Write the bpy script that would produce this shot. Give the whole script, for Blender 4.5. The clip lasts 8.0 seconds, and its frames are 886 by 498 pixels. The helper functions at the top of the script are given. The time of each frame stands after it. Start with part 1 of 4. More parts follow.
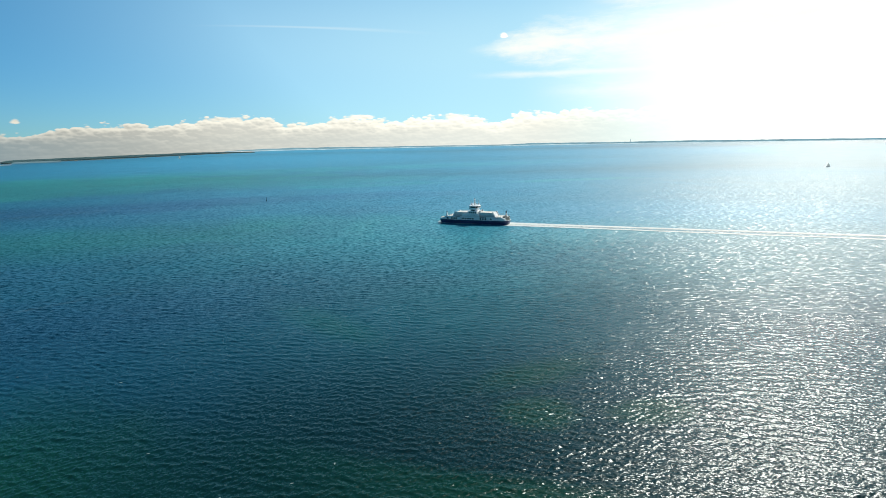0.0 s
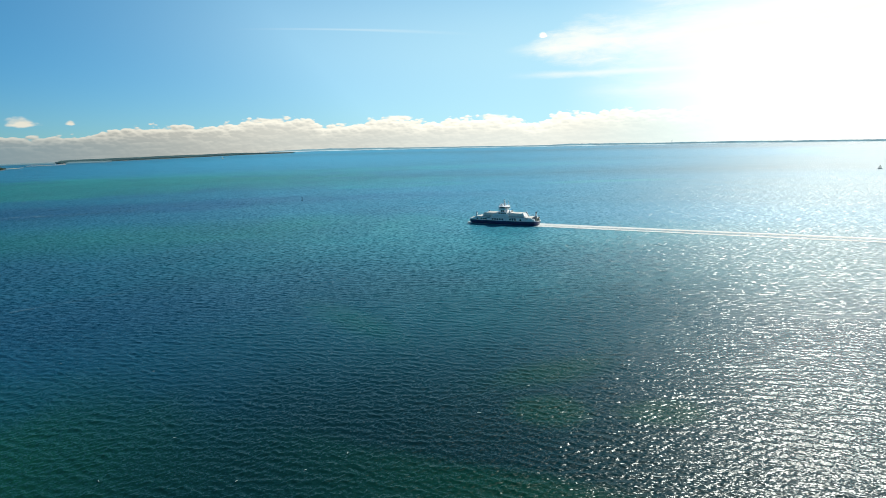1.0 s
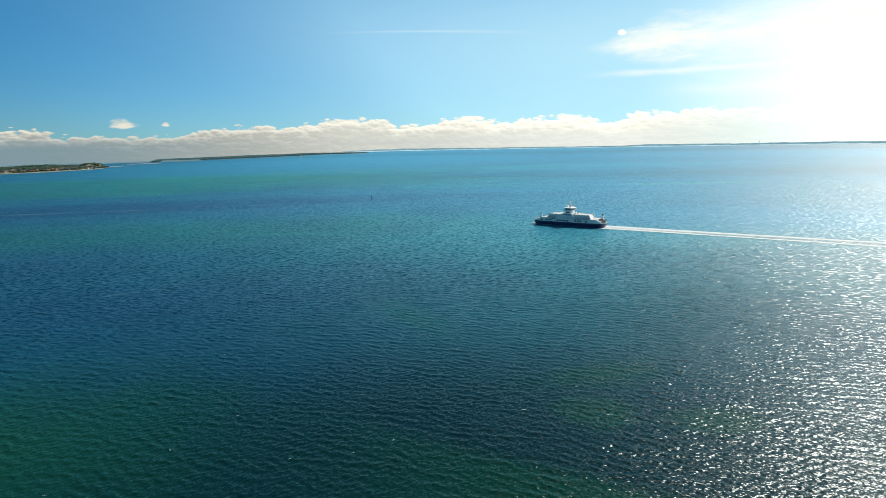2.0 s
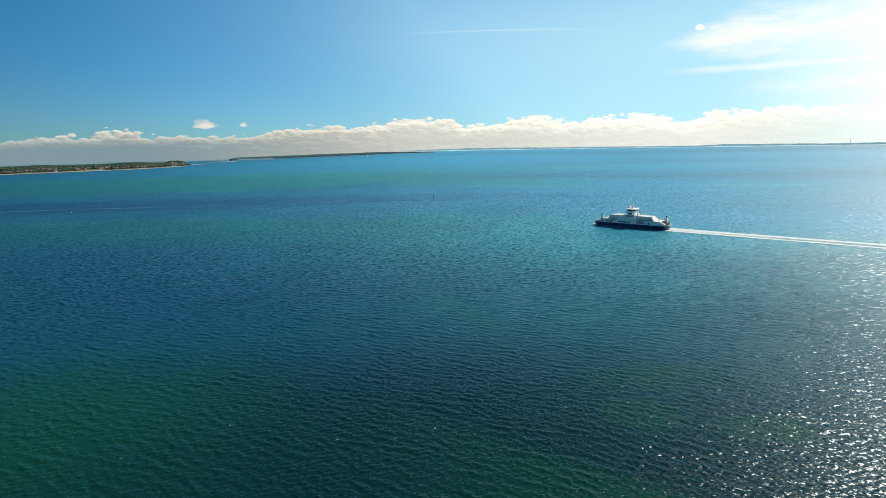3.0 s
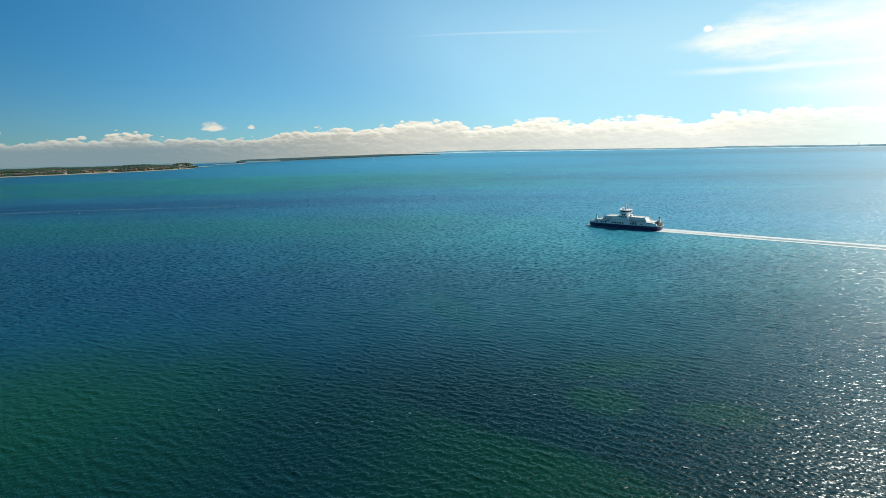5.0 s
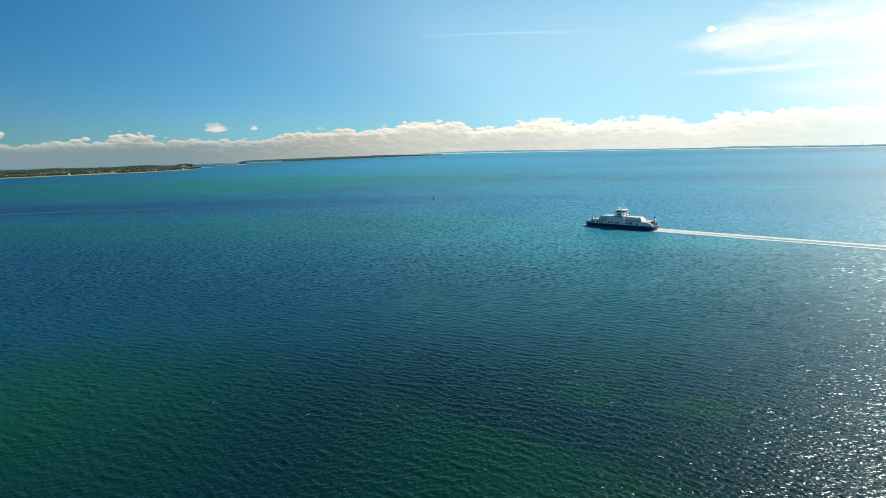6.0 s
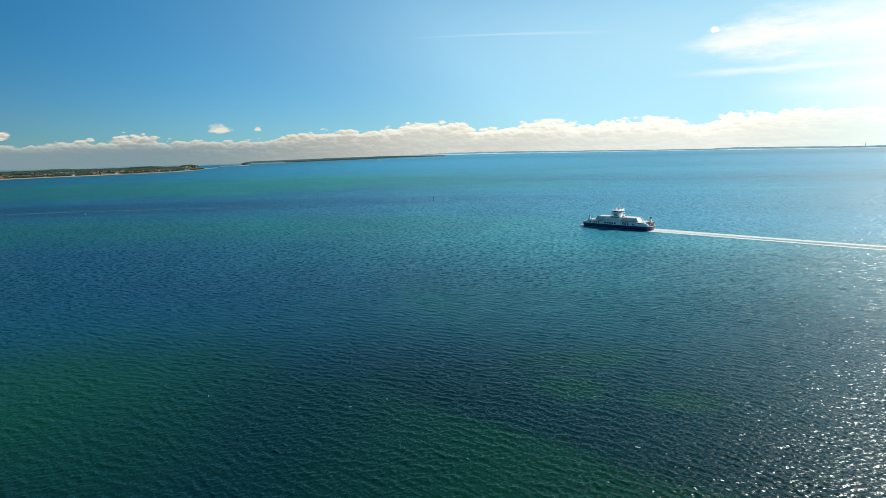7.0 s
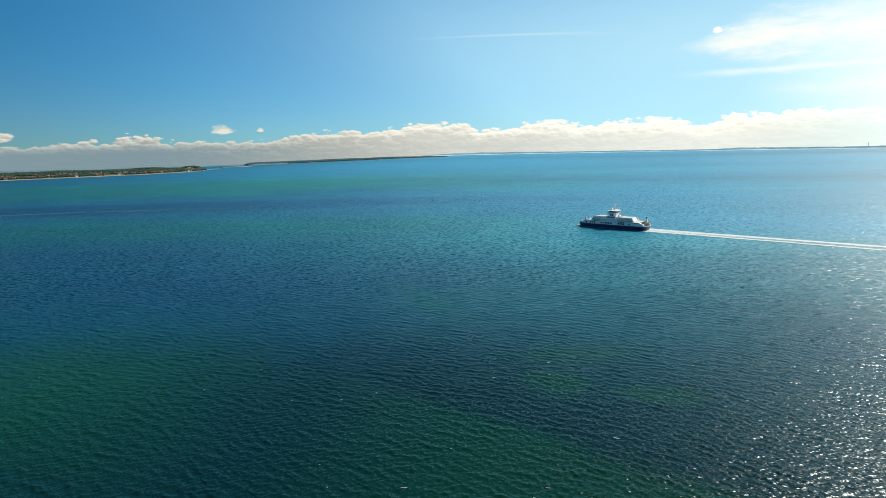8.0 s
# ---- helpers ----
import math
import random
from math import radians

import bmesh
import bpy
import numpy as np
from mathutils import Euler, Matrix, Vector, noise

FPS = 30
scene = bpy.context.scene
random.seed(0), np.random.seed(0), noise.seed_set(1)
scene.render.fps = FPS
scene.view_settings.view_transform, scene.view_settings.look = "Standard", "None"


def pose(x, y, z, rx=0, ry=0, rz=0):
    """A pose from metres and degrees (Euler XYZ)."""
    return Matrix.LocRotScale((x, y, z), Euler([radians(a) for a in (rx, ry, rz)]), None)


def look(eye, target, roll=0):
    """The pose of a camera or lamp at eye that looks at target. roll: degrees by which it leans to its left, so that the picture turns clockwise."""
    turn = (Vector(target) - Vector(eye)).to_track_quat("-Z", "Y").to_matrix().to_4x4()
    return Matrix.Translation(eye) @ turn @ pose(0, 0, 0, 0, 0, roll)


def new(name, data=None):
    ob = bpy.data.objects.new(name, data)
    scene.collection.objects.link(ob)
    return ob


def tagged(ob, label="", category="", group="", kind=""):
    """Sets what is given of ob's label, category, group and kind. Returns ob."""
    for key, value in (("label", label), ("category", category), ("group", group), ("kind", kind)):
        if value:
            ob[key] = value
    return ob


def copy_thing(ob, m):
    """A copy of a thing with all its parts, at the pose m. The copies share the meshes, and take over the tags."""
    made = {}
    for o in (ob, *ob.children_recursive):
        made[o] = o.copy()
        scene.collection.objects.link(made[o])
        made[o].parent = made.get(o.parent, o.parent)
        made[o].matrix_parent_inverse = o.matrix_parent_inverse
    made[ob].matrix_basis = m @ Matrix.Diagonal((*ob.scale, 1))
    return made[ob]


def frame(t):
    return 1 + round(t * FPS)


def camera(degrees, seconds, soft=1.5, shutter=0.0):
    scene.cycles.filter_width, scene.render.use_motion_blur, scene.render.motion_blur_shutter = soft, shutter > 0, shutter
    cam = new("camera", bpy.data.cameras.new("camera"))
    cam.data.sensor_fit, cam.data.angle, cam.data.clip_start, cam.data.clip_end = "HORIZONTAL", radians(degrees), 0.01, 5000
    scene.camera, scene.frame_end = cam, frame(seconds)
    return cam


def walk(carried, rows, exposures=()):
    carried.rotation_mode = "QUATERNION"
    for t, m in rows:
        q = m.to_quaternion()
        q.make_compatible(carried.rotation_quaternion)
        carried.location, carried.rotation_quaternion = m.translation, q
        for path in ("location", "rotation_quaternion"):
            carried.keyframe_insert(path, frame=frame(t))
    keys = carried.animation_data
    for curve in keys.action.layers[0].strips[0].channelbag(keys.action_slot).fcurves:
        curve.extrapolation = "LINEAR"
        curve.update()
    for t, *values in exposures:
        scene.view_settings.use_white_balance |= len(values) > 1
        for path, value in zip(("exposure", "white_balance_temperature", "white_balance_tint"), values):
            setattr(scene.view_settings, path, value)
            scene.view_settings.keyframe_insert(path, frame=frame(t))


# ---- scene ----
# ---- camera ----
# seconds, east, north, yaw, pitch, roll
PATH = (
    (0.0, -13.85, 15.56, -17.76, -10.90, 1.14),
    (0.5, -12.12, 13.61, -15.81, -10.80, 1.17),
    (1.0, -10.39, 11.67, -14.06, -10.76, 1.15),
    (1.5, -8.66, 9.72, -11.31, -10.69, 1.14),
    (2.0, -6.93, 7.78, -6.90, -10.59, 1.10),
    (2.2, -6.24, 7.00, -4.98, -10.57, 1.08),
    (2.75, -4.33, 4.86, -1.20, -10.53, 1.03),
    (3.3, -2.42, 2.72, -0.02, -10.51, 1.00),
    (3.5, -1.73, 1.94, 0.00, -10.49, 1.00),
    (4.0, 0.00, 0.00, 0.07, -10.41, 1.01),
    (4.5, 1.73, -1.94, 0.23, -10.34, 1.04),
    (5.25, 4.33, -4.86, 0.42, -10.28, 1.09),
    (6.0, 6.93, -7.78, 0.63, -10.23, 1.13),
    (6.5, 8.66, -9.72, 0.79, -10.20, 1.15),
    (7.0, 10.39, -11.67, 0.94, -10.13, 1.15),
    (7.5, 12.12, -13.61, 1.07, -10.08, 1.18),
    (8.0, 13.85, -15.56, 1.19, -10.05, 1.21),
)
EYE_HEIGHT = 56.0


def drone(x, y, yaw, pitch, roll):
    return pose(x, y, EYE_HEIGHT, 0, 0, yaw) @ pose(0, 0, 0, 90 + pitch) @ pose(0, 0, 0, 0, 0, -roll)


cam = camera(76.24, 8.0, soft=0.5, shutter=0.4)
walk(cam, [(t, drone(x, y, yaw, pitch, roll)) for t, x, y, yaw, pitch, roll in PATH],
     exposures=((0.0, 0.0, 6750, 4), (8.0, 0.0, 6750, 4)))

# ---- light ----
SUN_AZIMUTH, SUN_HEIGHT = radians(52), radians(40)
SUN_WAY = Vector((math.sin(SUN_AZIMUTH) * math.cos(SUN_HEIGHT), math.cos(SUN_AZIMUTH) * math.cos(SUN_HEIGHT), math.sin(SUN_HEIGHT)))
sun_data = bpy.data.lights.new("sun", "SUN")
sun_data.energy, sun_data.angle, sun_data.color = 4.6, radians(0.53), (1.0, 0.97, 0.93)
sun = new("sun", sun_data)
sun.matrix_world = look(SUN_WAY * 300, (0, 0, 0))


class Nodes:
    """Short hand for shader node trees."""

    def __init__(self, tree):
        self.tree = tree
        tree.nodes.clear()

    def add(self, kind):
        return self.tree.nodes.new(kind)

    def put(self, socket, value):
        if isinstance(value, bpy.types.NodeSocket):
            self.tree.links.new(value, socket)
        elif value is not None:
            socket.default_value = value

    def math(self, op, a, b=None, c=None, clamp=False):
        node = self.add("ShaderNodeMath")
        node.operation, node.use_clamp = op, clamp
        for socket, value in zip(node.inputs, (a, b, c)):
            self.put(socket, value)
        return node.outputs[0]

    def step(self, value, low, high, a=0.0, b=1.0):
        node = self.add("ShaderNodeMapRange")
        node.interpolation_type = "SMOOTHSTEP"
        for socket, v in zip(node.inputs, (value, low, high, a, b)):
            self.put(socket, v)
        return node.outputs[0]

    def mix(self, fac, a, b, blend="MIX"):
        node = self.add("ShaderNodeMix")
        node.data_type, node.blend_type = "RGBA", blend
        self.put(node.inputs[0], fac)
        self.put(node.inputs[6], (*a, 1) if isinstance(a, tuple) else a)
        self.put(node.inputs[7], (*b, 1) if isinstance(b, tuple) else b)
        return node.outputs[2]

    def vector(self, x, y, z=0.0):
        node = self.add("ShaderNodeCombineXYZ")
        for socket, value in zip(node.inputs, (x, y, z)):
            self.put(socket, value)
        return node.outputs[0]

    def noise(self, vector, scale, detail=4.0, rough=0.55, distort=0.0):
        node = self.add("ShaderNodeTexNoise")
        self.put(node.inputs["Vector"], vector)
        for key, value in (("Scale", scale), ("Detail", detail), ("Roughness", rough), ("Distortion", distort)):
            self.put(node.inputs[key], value)
        return node.outputs[0]


def build_sky():
    world = bpy.data.worlds.new("sky")
    scene.world = world
    world.use_nodes = True
    n = Nodes(world.node_tree)
    way = n.add("ShaderNodeTexCoord").outputs["Generated"]
    split = n.add("ShaderNodeSeparateXYZ")
    n.put(split.inputs[0], way)
    x, y, z = split.outputs
    az = n.math("MULTIPLY", n.math("ARCTAN2", x, y), 57.2958)
    el = n.math("MULTIPLY", n.math("ARCSINE", z), 57.2958)
    sky = n.add("ShaderNodeTexSky")
    sky.sky_type, sky.sun_disc, sky.sun_elevation, sky.sun_rotation = "NISHITA", False, SUN_HEIGHT, SUN_AZIMUTH
    sky.altitude, sky.air_density, sky.dust_density, sky.ozone_density = 1500, 1.0, 0.2, 3.0
    # clear deep blue summer air
    vivid = n.add("ShaderNodeHueSaturation")
    vivid.inputs["Saturation"].default_value = 1.02
    n.put(vivid.inputs["Color"], sky.outputs[0])
    colour = n.mix(1.0, vivid.outputs[0], (0.265, 0.735, 0.95), "MULTIPLY")
    # the blue deepens towards the zenith
    deepen = n.step(el, 12, 40, 1.0, 0.68)
    dot = n.add("ShaderNodeVectorMath")
    dot.operation = "DOT_PRODUCT"
    n.put(dot.inputs[0], way)
    dot.inputs[1].default_value = SUN_WAY
    deepen = n.math("MULTIPLY", deepen, n.step(dot.outputs["Value"], -0.25, 0.5, 0.60, 1.20))
    colour = n.mix(1.0, colour, n.vector(n.math("MULTIPLY", deepen, n.math("MULTIPLY", n.step(el, 1, 9, 1.32, 1.0), n.step(el, 6, 16, 1.0, 0.80))), n.math("MULTIPLY", deepen, n.math("MULTIPLY", n.step(el, 1, 9, 0.95, 1.0), n.step(el, 6, 20, 0.99, 1.07))), n.math("MULTIPLY", deepen, n.step(el, 14, 35, 1.03, 0.93))), "MULTIPLY")
    # nearness to the sun, for thin cloud lit from behind
    near = n.step(dot.outputs["Value"], 0.30, 0.85)
    bright = n.math("MULTIPLY_ADD", near, 8.6, 5.7)

    def lit(tint, most=20.0):
        node = n.add("ShaderNodeVectorMath")
        node.operation = "SCALE"
        node.inputs[0].default_value = tint
        n.put(node.inputs["Scale"], n.math("MINIMUM", bright, most))
        return node.outputs[0]

    # thin high cloud towards the sun: a haze, ragged bands and one long streak
    fibre = n.noise(n.vector(n.math("MULTIPLY", az, 0.10), n.math("MULTIPLY", el, 0.55), 3.0), 1.0, 6.0, 0.62, 0.6)

    wisp = n.noise(n.vector(n.math("MULTIPLY", az, 0.42), n.math("MULTIPLY", el, 1.5), 5.0), 1.0, 6.0, 0.65, 0.4)

    def band(middle, half, first, last, opacity):
        off = n.math("DIVIDE", n.math("ABSOLUTE", n.math("SUBTRACT", el, middle)), half)
        rough = n.math("MULTIPLY_ADD", n.math("SUBTRACT", wisp, 0.5), 1.5, n.math("MULTIPLY", n.math("SUBTRACT", fibre, 0.5), 2.2))
        ragged = n.step(n.math("ADD", rough, off), -0.35, 1.45, opacity, 0.0)
        return n.math("MULTIPLY", ragged, n.step(az, first, last))

    thin = n.math("MULTIPLY", n.step(dot.outputs["Value"], 0.12, 0.95), n.step(el, 7, 24, 0.84, 0.0))
    colour = n.mix(thin, colour, lit((0.64, 0.93, 1.04), 10.0))
    glare = n.math("MAXIMUM", n.math("MULTIPLY", n.step(az, 24, 50), n.step(el, 8, 15, 0.95, 0.0)), n.step(dot.outputs["Value"], 0.86, 0.995, 0.0, 0.25))
    colour = n.mix(glare, colour, lit((1.0, 1.0, 0.98)))
    wedge = n.step(az, 20, 31, 0.30, 2.3)
    veil = band(n.math("MULTIPLY_ADD", az, 0.045, 7.4), wedge, 20, 25, 0.95)
    for b in ((6.1, 0.30, 20, 27, 0.6), (4.4, 0.9, 26, 36, 0.7), (12.6, 1.4, 31, 36, 0.95)):
        veil = n.math("MAXIMUM", veil, band(*b))
    bend = n.math("MULTIPLY_ADD", n.math("POWER", n.math("SUBTRACT", az, 4.0), 2.0), -0.0030, 10.53)
    streak = n.step(n.math("ABSOLUTE", n.math("SUBTRACT", el, bend)), 0.0, n.step(az, 4, 12, 0.14, 0.24), 0.20, 0.0)
    streak = n.math("MULTIPLY", streak, n.math("MULTIPLY", n.step(az, -6, 6), n.step(az, 6, 19, 1.0, 0.0)))
    colour = n.mix(n.math("MAXIMUM", veil, streak), colour, lit((1.0, 1.0, 0.98), 10.5))
    # bank of cumulus along the horizon
    curve = n.add("ShaderNodeFloatCurve")
    tops = ((-90, 2.2), (-60, 1.2), (-37.4, 0.85), (-33.7, 1.1), (-30.4, 1.5), (-28.9, 1.75), (-26.5, 1.2), (-20.4, 1.2), (-15.4, 1.5), (-11.1, 2.05), (-7.8, 1.9),
            (-4.5, 2.55), (-0.7, 2.6), (3.9, 2.0), (8.4, 2.45), (12.6, 2.15), (16.8, 2.4), (20.6, 2.3), (23.7, 1.9), (25.5, 2.6), (31.9, 2.7), (45, 2.6), (90, 2.4))
    line = curve.mapping.curves[0]
    line.points[0].location, line.points[1].location = (0.0, 0.4), (1.0, 0.5)
    for a, top in tops:
        line.points.new((a + 180) / 360, top / 5)
    curve.mapping.update()
    n.put(curve.inputs["Value"], n.math("DIVIDE", n.math("ADD", az, 180), 360))
    top = n.math("MULTIPLY", curve.outputs[0], 5.0)

    # round heads: cells of three sizes, and the same a little lower, whose difference gives their light and shade
    curd = n.noise(n.vector(n.math("MULTIPLY", az, 1.6), n.math("MULTIPLY", el, 2.6), 4.0), 1.0, 4.0, 0.55, 0.1)
    tier = n.noise(n.vector(n.math("MULTIPLY", az, 0.30), n.math("MULTIPLY", el, 2.2), 11.0), 1.0, 5.0, 0.62, 0.5)

    def heads(width, height, warp, a, e):
        tex = n.add("ShaderNodeTexVoronoi")
        tex.feature, tex.voronoi_dimensions = "SMOOTH_F1", "2D"
        n.put(tex.inputs["Vector"], n.vector(n.math("ADD", n.math("DIVIDE", a, width), n.math("MULTIPLY", n.math("SUBTRACT", curd, 0.5), warp)),
                                             n.math("ADD", n.math("DIVIDE", e, height), n.math("MULTIPLY", n.math("SUBTRACT", tier, 0.5), warp)), 0.0))
        tex.inputs["Scale"].default_value, tex.inputs["Smoothness"].default_value, tex.inputs["Randomness"].default_value = 1.0, 0.15, 0.95
        return n.math("SUBTRACT", 0.40, tex.outputs["Distance"])

    def billows(a, e):
        total = n.math("MULTIPLY_ADD", heads(2.9, 1.0, 0.5, a, e), 0.40, n.math("MULTIPLY", heads(1.25, 0.55, 0.5, a, e), 0.50))
        return n.math("MULTIPLY_ADD", heads(0.55, 0.26, 0.4, a, e), 0.26, total)

    billow = billows(az, el)
    relief = n.math("SUBTRACT", billow, billows(n.math("ADD", az, 0.10), n.math("ADD", el, 0.13)))
    above = n.math("SUBTRACT", el, top)
    depth = n.math("SUBTRACT", n.math("SUBTRACT", n.math("MULTIPLY", billow, n.step(above, 0.1, 0.5, 1.2, 0.3)), above), 0.06)

    def island(a0, e0, ra, re):
        u = n.math("DIVIDE", n.math("SUBTRACT", az, a0), ra)
        v = n.math("SUBTRACT", el, e0)
        v = n.math("DIVIDE", n.math("MAXIMUM", v, n.math("MULTIPLY", v, -3.0)), re)
        r = n.math("SQRT", n.math("ADD", n.math("POWER", u, 2.0), n.math("POWER", v, 2.0)))
        return n.math("MULTIPLY_ADD", n.math("SUBTRACT", curd, 0.5), 0.32, n.math("MULTIPLY_ADD", billow, 0.32, n.math("MULTIPLY", n.math("SUBTRACT", 1.0, r), 0.5)))

    for spot in ((-38.9, 1.4, 1.3, 0.6), (-30.2, 0.95, 0.9, 0.55), (-28.6, 0.95, 0.8, 0.75), (-34.4, 0.7, 1.4, 0.4), (-2.6, 2.2, 2.0, 0.34), (9.9, 2.3, 1.4, 0.4), (19.3, 2.1, 1.6, 0.5)):
        depth = n.math("MAXIMUM", depth, island(*spot))
    lone = island(-21.7, 1.98, 1.25, 0.72)
    for spot in ((-18.5, 2.05, 0.40, 0.36), (24.0, 9.55, 0.42, 0.42)):
        lone = n.math("MAXIMUM", lone, island(*spot))
    mask = n.math("MAXIMUM", n.step(depth, -0.04, n.step(az, -20, 15, 0.11, 0.20)), n.step(lone, -0.02, 0.30))
    # sunlit heads above, an even grey underside that fades into the haze of the horizon
    worn = n.step(depth, 0.5, 1.8, 1.0, 0.25)
    shade = n.step(depth, 0.0, n.step(az, -20, 15, 0.75, 1.7), 0.12, 0.92)
    shade = n.math("SUBTRACT", shade, n.math("MULTIPLY", n.math("MULTIPLY", relief, n.step(az, -25, 10, 3.0, 2.2)), worn))
    shade = n.math("ADD", shade, n.math("MULTIPLY", n.math("SUBTRACT", tier, 0.5), n.step(az, -25, 5, 0.35, 0.8)), clamp=True)
    shade = n.math("MULTIPLY", shade, n.step(lone, -0.05, 0.05, 1.0, 0.35))
    cloud = n.mix(shade, lit((1.42, 1.36, 1.25), n.step(az, -8, 22, 6.9, 8.6)), n.mix(n.step(az, -32, -6), lit((0.71, 0.73, 0.71), 10.4), lit((0.88, 0.875, 0.84), n.step(az, 0, 25, 7.6, 10.2))))
    cloud = n.mix(n.math("MULTIPLY", n.step(el, 0.0, 1.6, 0.95, 0.0), n.step(az, -30, -4, 1.0, 0.15)), cloud, lit((0.37, 0.535, 0.65)))
    colour = n.mix(n.math("MULTIPLY", mask, n.step(az, 26, 42, 1.0, 0.3)), colour, cloud)
    back = n.add("ShaderNodeBackground")
    n.put(back.inputs[0], colour)
    back.inputs[1].default_value = 0.10
    out = n.add("ShaderNodeOutputWorld")
    n.put(out.inputs[0], back.outputs[0])


build_sky()

# ---- materials ----


def material(name, base, rough=0.6, metal=0.0, scale=1.0, vary=0.15, bump=0.0, tint=None, specular=0.5, random_tint=0.0, through_light=0.0):
    """Painted, mineral or leafy surface: two scales of mottling, optional relief."""
    m = bpy.data.materials.new(name)
    m.use_nodes = True
    n = Nodes(m.node_tree)
    place = n.add("ShaderNodeTexCoord").outputs["Object"]
    coarse = n.noise(place, scale * 0.25, 3.0)
    fine = n.noise(place, scale * 2.0, 5.0, 0.65)
    both = n.math("MULTIPLY_ADD", coarse, 0.6, n.math("MULTIPLY", fine, 0.4))
    dark = tuple(c * (1 - vary) for c in base)
    light = tuple(min(1, c * (1 + vary)) for c in (tint or base))
    colour = n.mix(n.step(both, 0.3, 0.7), dark, light)
    if random_tint:
        rand = n.add("ShaderNodeNewGeometry").outputs["Random Per Island"]
        colour = n.mix(1.0, colour, n.mix(rand, (1 - random_tint,) * 3, (1 + random_tint, 1 + random_tint, 1 + random_tint * 0.5)), "MULTIPLY")
    shader = n.add("ShaderNodeBsdfPrincipled")
    n.put(shader.inputs["Base Color"], colour)
    n.put(shader.inputs["Roughness"], n.math("MULTIPLY_ADD", fine, 0.2, rough - 0.1))
    shader.inputs["Metallic"].default_value = metal
    shader.inputs["Specular IOR Level"].default_value = specular
    if bump:
        relief = n.add("ShaderNodeBump")
        relief.inputs["Strength"].default_value = 0.6
        relief.inputs["Distance"].default_value = bump
        n.put(relief.inputs["Height"], fine)
        n.put(shader.inputs["Normal"], relief.outputs[0])
    surface = shader.outputs[0]
    if through_light:
        leafy = n.add("ShaderNodeBsdfTranslucent")
        n.put(leafy.inputs["Color"], colour)
        blend = n.add("ShaderNodeMixShader")
        blend.inputs[0].default_value = through_light
        n.put(blend.inputs[1], surface)
        n.put(blend.inputs[2], leafy.outputs[0])
        surface = blend.outputs[0]
    out = n.add("ShaderNodeOutputMaterial")
    n.put(out.inputs[0], surface)
    return m


